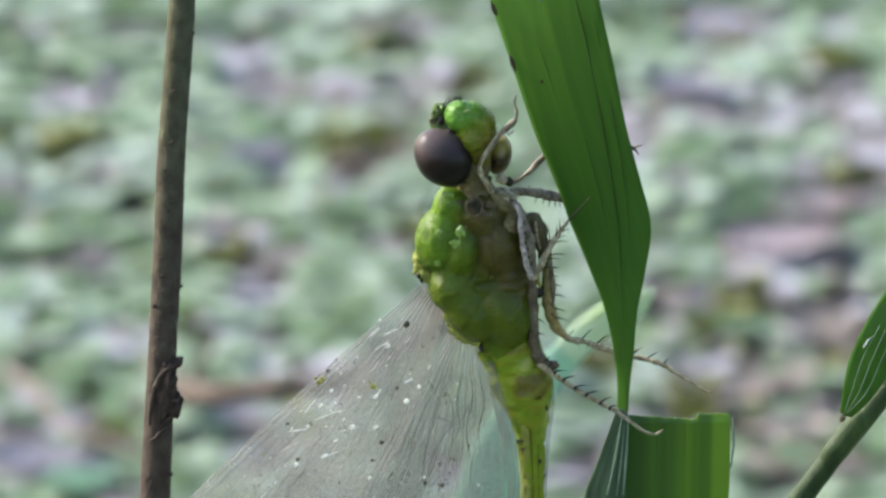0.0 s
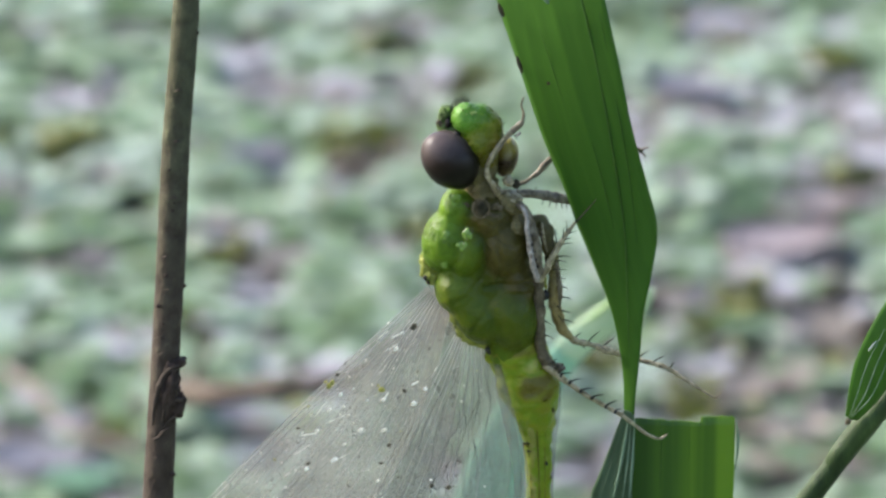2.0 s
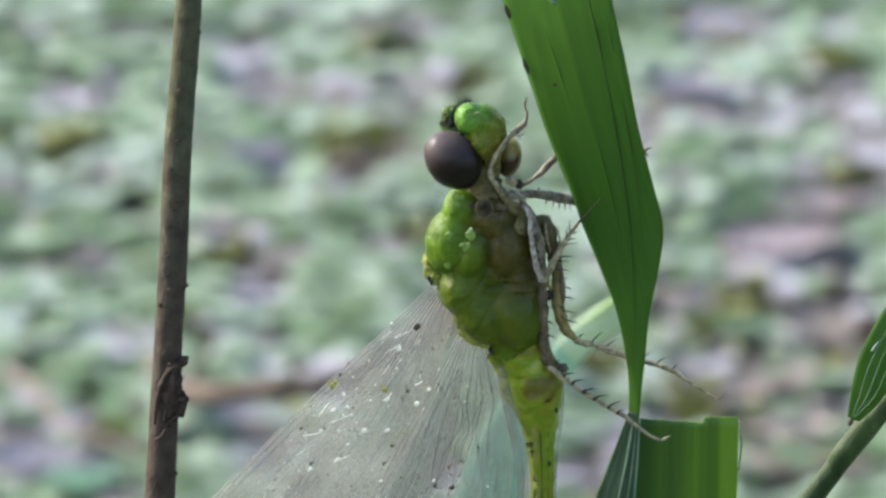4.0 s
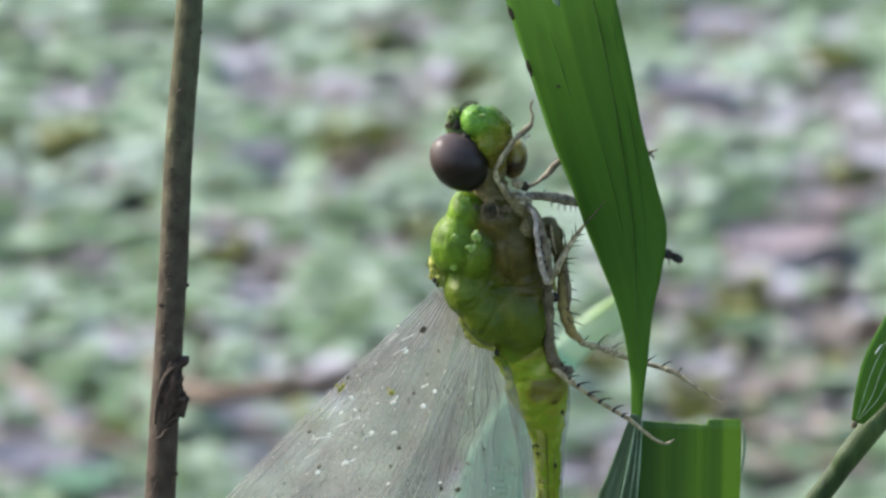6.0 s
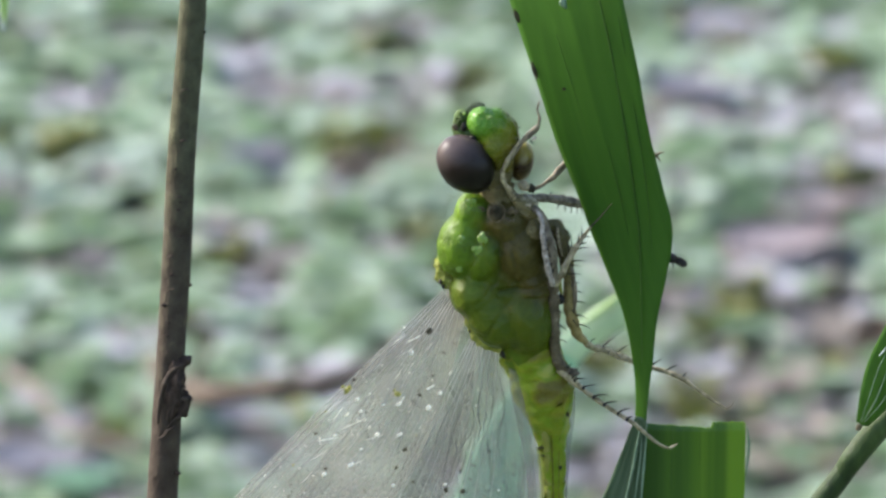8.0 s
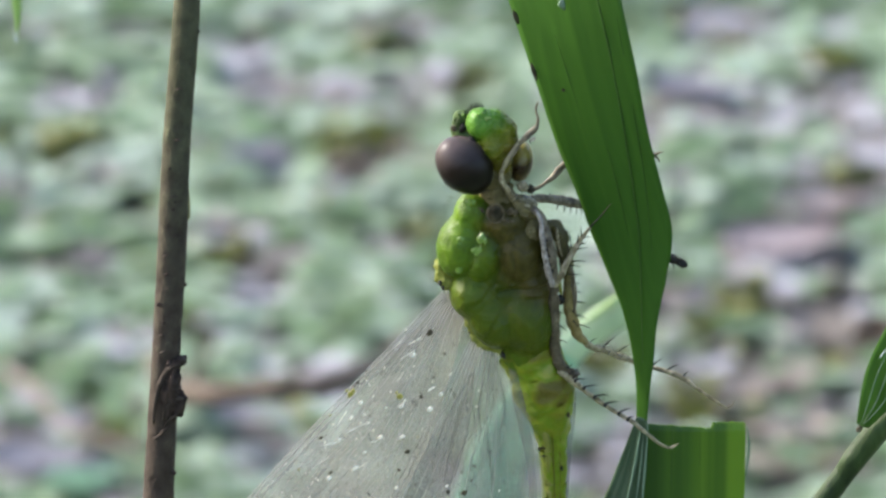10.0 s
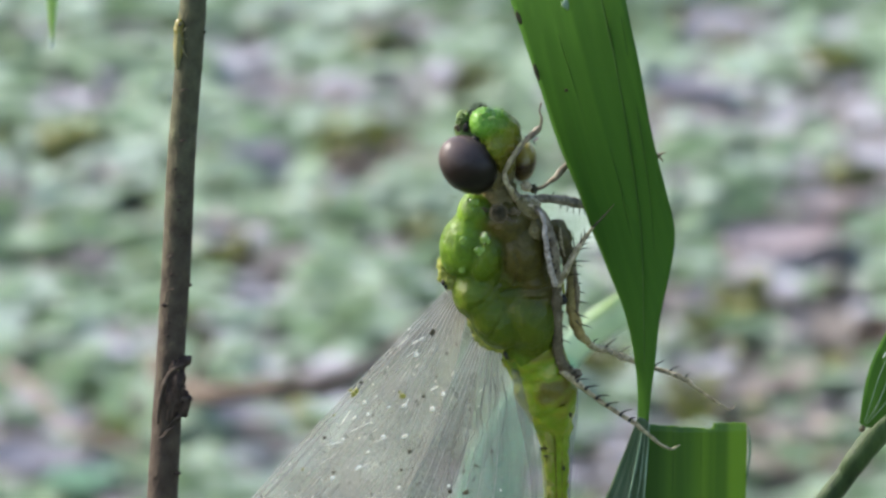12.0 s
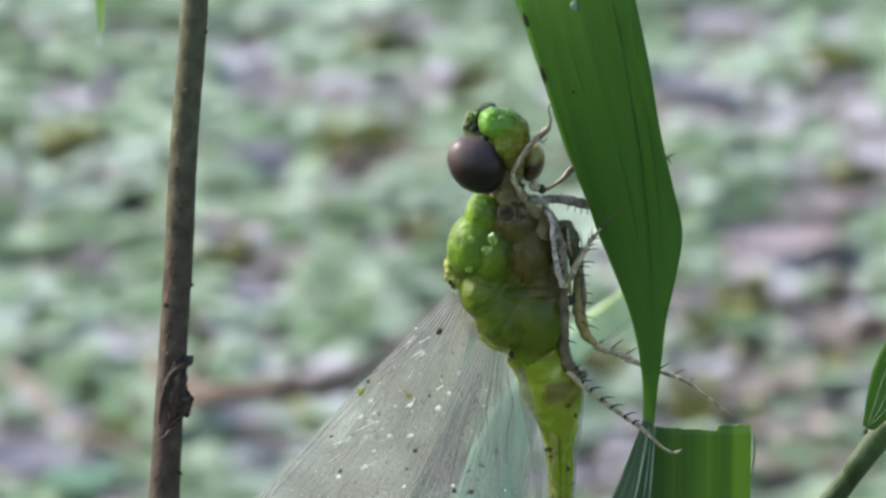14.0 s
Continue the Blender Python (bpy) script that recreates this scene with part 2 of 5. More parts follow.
def part(name, bm, material, parent, label="", pivot=None, smooth=True, kind=""):
    """One mesh under a thing or a part. bm is in world millimetres; pivot is where the part turns."""
    at = Vector(pivot) if pivot else ORIGIN[parent.name].copy()
    for v in bm.verts:
        v.co = (v.co - at) * MM
    me = bpy.data.meshes.new(name)
    bm.normal_update()
    bm.to_mesh(me)
    bm.free()
    for f in me.polygons:
        f.use_smooth = smooth
    for m in (material if isinstance(material, (list, tuple)) else [material]):
        me.materials.append(m)
    ob = new(name, me)
    ob.parent = parent
    ob.location = (at - ORIGIN[parent.name]) * MM
    ORIGIN[ob.name] = at
    return tagged(ob, label, kind=kind)


def smooth_line(points, n, even=False):
    """A smooth curve through points of any length of tuple, n samples to each span."""
    p = [Vector(q) for q in points]
    if even:
        gap = [1.0] * (len(p) - 1)
    else:
        gap = [max((b - a).length, 1e-6) for a, b in zip(p, p[1:])]
    rate = [(b - a) / g for a, b, g in zip(p, p[1:], gap)]
    slope = [rate[0]] + [(rate[i - 1] * gap[i] + rate[i] * gap[i - 1]) / (gap[i] + gap[i - 1]) for i in range(1, len(rate))] + [rate[-1]]
    out = []
    for i, g in enumerate(gap):
        for k in range(n):
            t = k / n
            out.append(p[i] * (2 * t ** 3 - 3 * t * t + 1) + slope[i] * g * (t ** 3 - 2 * t * t + t) + p[i + 1] * (3 * t * t - 2 * t ** 3) + slope[i + 1] * g * (t ** 3 - t * t))
    out.append(p[-1].copy())
    return out


def tube(points, radii, seg=10, n=6, bm=None, flat=1.0, rough=0.0, seed=0, freq=1.0, caps=True, marks=None):
    """A round limb through points, with a radius at each; flat squeezes it in depth; rough wobbles the surface."""
    bm = bm or bmesh.new()
    line = smooth_line([(*p, 0) for p in points], n)
    rad = [v[0] for v in smooth_line([(r, 0, 0) for r in radii], n, True)]
    layer = bm.verts.layers.float.new("mark") if marks else None
    tone = None if not marks or callable(marks) else [v[0] for v in smooth_line([(m, 0, 0) for m in marks], n, True)]
    line = [v.to_3d() for v in line]
    side, rings = None, []
    for i, c in enumerate(line):
        d = (line[min(i + 1, len(line) - 1)] - line[max(i - 1, 0)]).normalized()
        if side is None:
            side = d.cross(Vector((0, 1, 0)))
            side = side.normalized() if side.length > 1e-3 else Vector((1, 0, 0))
        side = (side - d * side.dot(d)).normalized()
        other = d.cross(side)
        ring = []
        for k in range(seg):
            a = 2 * math.pi * k / seg
            q = side * math.cos(a) + other * math.sin(a) * flat
            r = max(rad[i], 0.004)
            if rough:
                r *= 1 + rough * noise.noise((c + q * rad[i]) * freq + Vector((seed, 0, 0)))
            ring.append(bm.verts.new(c + q * r))
            if marks:
                ring[-1][layer] = marks(ring[-1].co) if tone is None else tone[i]
        rings.append(ring)
    for a, b in zip(rings, rings[1:]):
        for k in range(seg):
            bm.faces.new((a[k], a[(k + 1) % seg], b[(k + 1) % seg], b[k]))
    if caps:
        bm.faces.new(rings[0][::-1])
        bm.faces.new(rings[-1])
    return bm


def blob(centre, radii, turn=0, bm=None, level=3, rough=0.0, freq=0.6, seed=0, yaw=0, tone=None):
    """A rounded lump: an egg of three radii, turned clockwise in the picture plane, made uneven by noise. tone: marking by direction."""
    bm = bm or bmesh.new()
    layer = bm.verts.layers.float.new("mark") if tone else None
    made = bmesh.ops.create_icosphere(bm, subdivisions=level, radius=1.0)["verts"]
    rot = Euler((0, radians(turn), radians(yaw))).to_matrix()
    for v in made:
        p = v.co.copy()
        k = 1 + rough * noise.noise(p * freq * 2 + Vector((seed, seed * 2, 0)))
        v.co = rot @ Vector((p.x * radii[0], p.y * radii[1], p.z * radii[2])) * k + Vector(centre)
        if tone:
            v[layer] = tone(rot @ p)
    return bm


def skin(centre, eggs, k=0.12, level=5, grain=0.02, seed=0, furrows=()):
    """One closed skin drawn over several egg shapes as seen from a centre inside them. eggs: centre, radii, turn, marking (0 or 1).
    furrows: width, depth and a line of places, pressed into the near side."""
    bm = bmesh.new()
    layer = bm.verts.layers.float.new("mark")
    made = bmesh.ops.create_icosphere(bm, subdivisions=level, radius=1.0)["verts"]
    way = np.array([v.co[:] for v in made])
    mid = np.array(centre)
    eggs = [(np.array(c), np.array(r), np.array(Euler((0, radians(t), 0)).to_matrix()), m) for c, r, t, m in eggs]

    def fields(p):
        return np.stack([(np.linalg.norm(((p - c) @ rot) / r, axis=1) - 1) * min(r) for c, r, rot, m in eggs])

    def joined(p):
        return -k * np.log(np.exp(-np.clip(fields(p) / k, -60, 60)).sum(0))

    far = np.full(len(way), 14.0)
    for _ in range(90):
        f = joined(mid + way * far[:, None])
        far = np.where(f > 0.004, far - np.clip(f * 0.6, 0.004, 0.4), far)
        far = np.maximum(far, 0.05)
    p = mid + way * far[:, None]
    for wide, deep, pts in furrows:
        best = np.full(len(p), 99.0)
        for q0, q1 in zip(pts, pts[1:]):
            q0, q1 = np.array((q0[0], q0[2])), np.array((q1[0], q1[2]))
            xz = p[:, (0, 2)]
            t = np.clip(((xz - q0) @ (q1 - q0)) / ((q1 - q0) @ (q1 - q0)), 0, 1)
            best = np.minimum(best, np.linalg.norm(xz - (q0 + t[:, None] * (q1 - q0)), axis=1))
        p = p - way * (deep * np.exp(-(best / wide) ** 2) * (p[:, 1] < mid[1]))[:, None]
    weight = np.exp(-np.clip(fields(p) / (k * 2.5), -60, 60))
    marks = (weight * np.array([e[3] for e in eggs])[:, None]).sum(0) / weight.sum(0)
    for v, q, w, m in zip(made, p, way, marks):
        q = Vector(q)
        q += Vector(w) * grain * (noise.noise(q * 2.2 + Vector((seed, 0, 0))) + 0.6 * noise.noise(q * 6))
        v.co = q
        v[layer] = float(m)
    return bm


def ribbon(rows, thick=0.12, across=8, n=6, bm=None, ripple=0.0, jag=None, marks=None):
    """A leaf blade. rows: x, depth, z, half width, turn about its length, fold. The blade has two skins and closed edges."""
    bm = bm or bmesh.new()
    layer = bm.verts.layers.float.new("mark") if marks else None
    pts = smooth_line([tuple(r[:3]) + (0,) for r in rows], n)
    pts = [p.to_3d() for p in pts]
    oth = smooth_line([tuple(r[3:6]) for r in rows], n, True)
    grid = []
    for i, c in enumerate(pts):
        d = (pts[min(i + 1, len(pts) - 1)] - pts[max(i - 1, 0)]).normalized()
        side = Vector((0, -1, 0)).cross(d).normalized()
        if side.x < 0:
            side = -side
        turn = Matrix.Rotation(radians(oth[i][1]), 3, d)
        side = turn @ side
        front = side.cross(d).normalized()
        if front.y > 0:
            front = -front
        pair = []
        for s in (1, -1):
            ring = []
            for k in range(across + 1):
                u = 2 * k / across - 1
                w = max(oth[i][0], 0.03)
                lift = oth[i][2] * w * (1 - abs(u)) ** 1.3 + ripple * math.sin(k * 2.1) * w * 0.1
                th = thick * (1 - 0.7 * abs(u) ** 3)
                tear = jag(c.x + u * w) if jag and i == 0 else 0.0
                ring.append(bm.verts.new(c + side * (u * w) + front * (lift + s * th / 2) - d * tear))
                if marks:
                    ring[-1][layer] = marks(u)
            pair.append(ring)
        grid.append(pair)
    for a, b in zip(grid, grid[1:]):
        for k in range(across):
            bm.faces.new((a[0][k], b[0][k], b[0][k + 1], a[0][k + 1]))
            bm.faces.new((a[1][k + 1], b[1][k + 1], b[1][k], a[1][k]))
        for k, flip in ((0, False), (across, True)):
            f = (a[0][k], a[1][k], b[1][k], b[0][k])
            bm.faces.new(f[::-1] if flip else f)
    for g in (grid[0], grid[-1]):
        for k in range(across):
            bm.faces.new((g[0][k], g[0][k + 1], g[1][k + 1], g[1][k]))
    bmesh.ops.recalc_face_normals(bm, faces=bm.faces)
    return bm


def mesh_thing(name, bm, material, origin, label, category, group="", kind="", smooth=True):
    """A thing of one mesh, at top level."""
    at = Vector(origin)
    for v in bm.verts:
        v.co = (v.co - at) * MM
    me = bpy.data.meshes.new(name)
    bm.normal_update()
    bm.to_mesh(me)
    bm.free()
    for f in me.polygons:
        f.use_smooth = smooth
    for m in (material if isinstance(material, (list, tuple)) else [material]):
        me.materials.append(m)
    ob = new(name, me)
    ob.location = at * MM
    ORIGIN[ob.name] = at
    return tagged(ob, label, category, group, kind)


def stage(x, y, d):
    """A place in millimetres: x across and y down from a corner of the stage, 28 to a millimetre, on the upright plane at depth d."""
    k = 28.0 * DIST
    r = Vector(((x - 784) / k, math.cos(PITCH) + math.sin(PITCH) * (441 - y) / k, -math.sin(PITCH) + math.cos(PITCH) * (441 - y) / k))
    e = eye / MM
    return tuple(e + r * ((d - e.y) / r.y))


# ---- ground ----
def ground_height(x, y):
    """Millimetres: low swells and hollows of the soil."""
    return 3 * noise.noise(Vector((x * 0.02, y * 0.013, 0))) + 1.5 * noise.noise(Vector((x * 0.07, y * 0.05, 3)))


def build_ground():
    xs = [-4e6, -4e5, -4e4, -6000, -1500, -500] + [i * 8.0 for i in range(-30, 31)] + [500, 1500, 6000, 4e4, 4e5, 4e6]
    ys = [-4e6, -4e5, -4e4, -6000, -1500, -500, -200] + [i * 10.0 for i in range(-6, 140)] + [1700, 2500, 6000, 4e4, 4e5, 4e6]
    verts = []
    for y in ys:
        for x in xs:
            fade = max(0.0, 1 - max(abs(x) - 240, 0, abs(y - 650) - 720) / 400)
            verts.append((x * MM, y * MM, ground_height(x, y) * fade * MM))
    w = len(xs)
    faces = [(j * w + i, j * w + i + 1, (j + 1) * w + i + 1, (j + 1) * w + i) for j in range(len(ys) - 1) for i in range(w - 1)]
    me = bpy.data.meshes.new("ground")
    me.from_pydata(verts, [], faces)
    me.materials.append(SOIL)
    for f in me.polygons:
        f.use_smooth = True
    tagged(new("ground", me), "damp dark soil under small leaves", "ground", kind="structure")


# bare dark hollows between the leaves: x, y, half width, half depth
HOLLOWS = [(-61.11, 894.9, 4.5, 5), (-49.6, 864.93, 5, 8), (-34.64, 950.85, 4, 4), (39.04, 780.02, 5, 6), (52.82, 782.43, 4, 6),
           (34.74, 818.17, 4, 6), (39.75, 860.92, 5, 3), (-13.11, 877.05, 3, 4), (56.78, 924.56, 3, 4), (47.27, 742.55, 6, 4), (62.19, 824.5, 4, 6), (60.05, 792.12, 5, 5), (43.94, 801.94, 3, 4), (-19, 765.75, 4, 4), (-67.96, 839.91, 4, 5),
           (47.18, 794.57, 4, 5), (55.94, 774.04, 4, 5), (63.96, 782.43, 3, 5), (59.75, 741.4, 4, 4), (54.96, 794.57, 3, 4), (47.15, 816.41, 3, 3), (49.09, 747.13, 3, 4), (42.19, 770.48, 3, 4)]
# thinly covered soil
SPARSE = [(52.49, 772.85, 12, 9), (43.66, 792.12, 9, 12), (57.83, 801.94, 9, 14), (61.65, 747.13, 10, 10), (47.7, 756.38, 7, 9), (57.61, 921.69, 4, 4), (-49.03, 860.92, 7, 9), (-60.09, 892.13, 8, 7),
          (-11.46, 901.86, 10, 8), (23.15, 749.43, 5, 8)]
# tufts of olive moss
TUFTS = [(-34.1, 837.32, 4.5, 6), (-14.16, 893.51, 9, 8), (4.77, 921.69, 4, 7), (39.72, 806.9, 3, 5),
         (37.57, 772.85, 3, 5), (65.66, 936.15, 5, 7), (-61.82, 889.37, 4.5, 6), (-50.6, 759.88, 4, 4), (-36.87, 804.42, 3, 4), (-8.9, 942, 5, 6), (-3.49, 849.03, 4, 5)]
# crumbs of brown dry leaves
CRUMBS = [(55.29, 854.3, 13, 5), (64.64, 863.59, 9, 6), (63.57, 804.42, 8, 12), (56.51, 789.69, 10, 8), (47.67, 782.43, 8, 8), (42.45, 749.43, 8, 8), (52.24, 765.75, 10, 8), (63.52, 751.74, 8, 9),
          (-13.15, 882.5, 9, 4), (-45.35, 890.75, 6, 4), (24.33, 770.48, 5, 6), (-49.68, 770.48, 5, 5)]
# beds of weathered fallen leaves
BEDS = [(-28.11, 754.06, 8, 8), (-31.71, 806.9, 10, 8), (-49.13, 806.9, 7, 8), (-56.66, 775.24, 8, 7), (-49.86, 950.85, 7, 7), (-21.06, 930.33, 8, 7), (33.26, 874.34, 8, 9), (54.71, 837.32, 13, 24), (-5.99, 921.69, 15, 11), (-28.73, 885.24, 6, 8), (-63.49, 885.24, 5, 8), (-19.24, 784.84, 9, 10),
        (-58.67, 761.05, 10, 16), (47.93, 910.3, 14, 14), (-7.51, 847.72, 7, 9), (44.58, 959.8, 10, 8),
        (-68.9, 950.85, 7, 6), (63.25, 874.34, 9, 14)]


def ground_spot(x, y, w, h):
    """The spot of the ground behind a place of the stage, with its half width and half depth."""
    aim, e, rise = Vector(stage(x, y, 0)), eye / MM, 3.0
    for _ in range(6):
        at = e + (aim - e) * ((e.z - rise) / (e.z - aim.z))
        rise = ground_height(at.x, at.y) + 3
    k = 28 * DIST / (at - e).length
    return at.x, at.y, w / k, h / k * (at - e).length / e.z


HOLLOWS += [ground_spot(*q) for q in ((1465, 98, 24, 13), (1478, 172, 40, 10), (1330, 268, 36, 11), (1250, 497, 28, 12), (705, 330, 50, 6), (50, 150, 36, 7), (535, 172, 50, 8), (1430, 792, 55, 9), (1398, 690, 42, 18))]
TUFTS += [ground_spot(*q) for q in ((1320, 541, 60, 26), (405, 440, 36, 16), (1285, 74, 32, 9), (1228, 712, 46, 24), (342, 578, 24, 13), (590, 258, 40, 12), (1475, 662, 40, 9), (1062, 645, 55, 16), (130, 245, 40, 8), (1500, 322, 44, 7))]
BEDS += [ground_spot(*q) for q in ((745, 130, 70, 22), (165, 305, 50, 14), (150, 460, 110, 16), (500, 455, 50, 14), (60, 560, 60, 14), (380, 640, 40, 14), (430, 740, 60, 14), (30, 330, 40, 14), (620, 40, 50, 12))]


def inside(spots, x, y):
    return max((1 - ((x - a) / u) ** 2 - ((y - b) / v) ** 2 for a, b, u, v in spots), default=-9)


def scatter(name, count, region, sizes, material, keep, label, category, lift=2.0, tilt=35, narrow=0.36, lie=0.0):
    """Many small folded leaves lying on the ground as one mesh. lie: how loosely they lie along the slope, none if 0."""
    r = random.Random(name)
    verts, faces = [], []
    x0, x1, y0, y1 = region
    made = 0
    for _ in range(count):
        x, y = r.uniform(x0, x1), r.uniform(y0, y1)
        if not keep(x, y, r):
            continue
        s = r.uniform(*sizes)
        w = s * r.uniform(narrow * 0.75, narrow * 1.25)
        rot = Euler((radians(r.gauss(0, tilt)), radians(r.gauss(0, tilt)), r.gauss(0, lie) if lie else r.uniform(0, 6.283))).to_matrix()
        c = Vector((x, y, ground_height(x, y) + r.uniform(0.3, lift) + s * 0.12))
        fold, droop = r.uniform(0.05, 0.3), r.uniform(-0.1, 0.25)
        base = len(verts)
        for u, v in ((-0.5, 0), (-0.2, 0.85), (0.15, 1), (0.4, 0.5), (0.5, 0), (0.4, -0.5), (0.15, -1), (-0.2, -0.85), (-0.1, 0), (0.2, 0)):
            verts.append((c + rot @ Vector((u * s, v * w, abs(v) * fold * w - droop * s * u * u * 2))) * MM)
        for f in ((0, 8, 1), (1, 8, 9, 2), (2, 9, 3), (3, 9, 4), (4, 9, 5), (5, 9, 6), (6, 9, 8, 7), (7, 8, 0)):
            faces.append([base + k for k in f])
        made += 1
    me = bpy.data.meshes.new(name)
    me.from_pydata(verts, [], faces)
    for f in me.polygons:
        f.use_smooth = True
    me.materials.append(material)
    return tagged(new(name, me), label, category, kind="stuff")


def patch(x, y, k, seed):
    return noise.noise(Vector((x * k, y * k * 0.6, seed)))


NEAR = (-125, 125, 600, 1180)
WIDE = (-4200, 4200, -3400, 4600)
build_ground()
def near_edge(x, y):
    """The fine leaves give way to coarser ones towards the rim of the bed."""
    return min(1.0, (125 - abs(x)) / 35, (y - 600) / 90, (1180 - y) / 120)


def bare(x):
    """The cover thins out towards one side, where fallen leaves take over."""
    return 0.1 * min(1.0, max(0.0, (x - 8) / 35))


scatter("ground_cover", 40000, NEAR, (3.5, 9), COVER,
        lambda x, y, r: near_edge(x, y) > r.random() and inside(HOLLOWS, x, y) < 0 and (inside(SPARSE, x, y) < 0 or r.random() > 0.8) and inside(TUFTS, x, y) < r.uniform(-0.9, -0.1) and r.random() > 0.92 * (inside(BEDS, x, y) > 0)
        and patch(x, y, 0.05, 5) > -0.28 + bare(x) + r.uniform(-0.15, 0.15),
        "carpet of small pale green ground leaves", "ground plants", lift=3, tilt=8, narrow=0.28, lie=0.5)
scatter("leaf_litter", 17000, NEAR, (3.5, 9), LITTER,
        lambda x, y, r: near_edge(x, y) > r.random() and inside(TUFTS, x, y) < -0.5 and inside(HOLLOWS, x, y) < 0.1 and (inside(SPARSE, x, y) < 0 or r.random() > 0.75) and (inside(BEDS, x, y) > 0 or patch(x, y, 0.05, 5) < bare(x) + r.uniform(-0.2, 0.2)),
        "grey and lilac weathered fallen leaves on soil", "leaf litter", lift=2, tilt=6, narrow=0.28, lie=0.5)
scatter("moss", 52000, NEAR, (2.5, 5), MOSS, lambda x, y, r: inside(TUFTS, x, y) > r.uniform(-0.3, 0.3) or (inside(HOLLOWS, x, y) > 0 and r.random() < 0.03) or r.random() < 0.01,
        "olive green moss tufts between the leaves", "moss", lift=5, tilt=40, narrow=0.3)
scatter("dry_leaf_crumbs", 60000, NEAR, (2.4, 6.5), DRY, lambda x, y, r: inside(CRUMBS, x, y) > r.uniform(0, 1) and inside(HOLLOWS, x, y) < 0.2,
        "brown dry leaf crumbs scattered on soil", "leaf litter", lift=2.5, tilt=15, narrow=0.4)
scatter("outer_ground_cover", 300000, WIDE, (12, 34), COVER,
        lambda x, y, r: math.exp(-(x * x + (y - 600) ** 2) / 4.5e6) > r.random() and not (abs(x) < 95 + r.uniform(-15, 15) and 660 < y + r.uniform(-25, 25) < 1090)
        and not (-60 < x < 60 and -40 < y < 120) and patch(x, y, 0.006, 5) > -0.25 + r.uniform(-0.2, 0.2),
        "carpet of small pale green ground leaves", "ground plants", lift=4, tilt=22, narrow=0.4)


def dead_leaf(centre, size, width, spin, material, label):
    r = random.Random(size * 31)
    x, y = centre
    bm = bmesh.new()
    z = ground_height(x, y) + 4
    rot = Euler((radians(r.uniform(1, 6)), radians(r.uniform(-4, 4)), radians(spin))).to_matrix()
    n, m, grid = 10, 6, []
    for i in range(n + 1):
        u = i / n
        half = width * 0.5 * math.sin(math.pi * u ** 0.8) ** 0.7 if 0 < u < 1 else 0.1
        row = []
        for k in range(m + 1):
            v = 2 * k / m - 1
            p = Vector(((u - 0.5) * size, v * half, 0.16 * size * (v * v * 0.5 + (u - 0.5) ** 2) + 0.5 * noise.noise(Vector((u * 5, v * 3, size)))))
            row.append(bm.verts.new(rot @ p + Vector((x, y, z))))
        grid.append(row)
    for a, b in zip(grid, grid[1:]):
        for k in range(m):
            bm.faces.new((a[k], b[k], b[k + 1], a[k + 1]))
    bmesh.ops.solidify(bm, geom=bm.faces[:], thickness=0.25)
    return mesh_thing("fallen_leaf", bm, material, (x, y, z), label, "leaf", group="fallen leaves on the ground")


dead_leaf((53.59, 843.81), 21, 14, 20, PINK, "pinkish grey curled fallen leaf on soil")
dead_leaf((59.98, 859.59), 15, 7, 10, PINK, "narrow pinkish brown fallen leaf on soil")
dead_leaf((40.17, 915.98), 15, 9, -25, LILAC, "lilac grey weathered fallen leaf on soil")
dead_leaf((-30.56, 885.24), 12, 8, 40, LILAC, "lilac grey weathered fallen leaf on soil")
dead_leaf((-59.43, 748.28), 16, 10, -10, LILAC, "lilac grey weathered fallen leaf on soil")
dead_leaf((66.08, 801.94), 13, 7, 75, TWIG, "reddish brown curled dead leaf on soil")
dead_leaf((-58.9, 859.59), 15, 10, 5, PALELEAF, "whitish green oval leaf lying flat")
dead_leaf((-53.7, 740.26), 11, 7, 15, TEAL, "bluish green oval leaf lying flat")


def fallen_twig(ends, radius, label, material=TWIG):
    pts = []
    for x, y, *rise in ends:
        pts.append((x, y, rise[0] if rise else ground_height(x, y) + 9))
    bm = tube(pts, [radius * (1 - 0.35 * i / len(pts)) for i in range(len(pts))], seg=9, n=8, rough=0.5, freq=0.5)
    tw = thing("fallen_twig", pts[0], label, "twig", group="twigs on the ground")
    part("branch", bm, material, tw)
    mid = Vector(pts[1])
    part("side_shoot", tube([mid, mid + Vector((3, 6, 3)), mid + Vector((5, 13, 4))], [radius * 0.45, radius * 0.35, 0.1], seg=6, n=4, rough=0.4), material, tw)


fallen_twig([(-43.04, 776.19), (-37.22, 690, 37.02), (-31.97, 620, 64.28), (-24.33, 580, 79.28), (-16.32, 580, 79.91), (-9.92, 600, 74.99), (-3.42, 660, 57.28), (5.76, 810.64)], 1.8, "thin brown dead twig arching over leaves")
fallen_twig([(-66.11, 776.67), (-60.47, 763.63), (-54.83, 748.51), (-47.49, 741.63), (-43.63, 738.22)], 0.75, "pinkish brown dead twig lying on leaves", PINKTWIG)
fallen_twig([(-14.84, 867.87), (-8.53, 871.91), (-2.17, 869.22), (5.06, 865.19)], 0.8, "thin tan dry stalk lying on leaves", PINKTWIG)


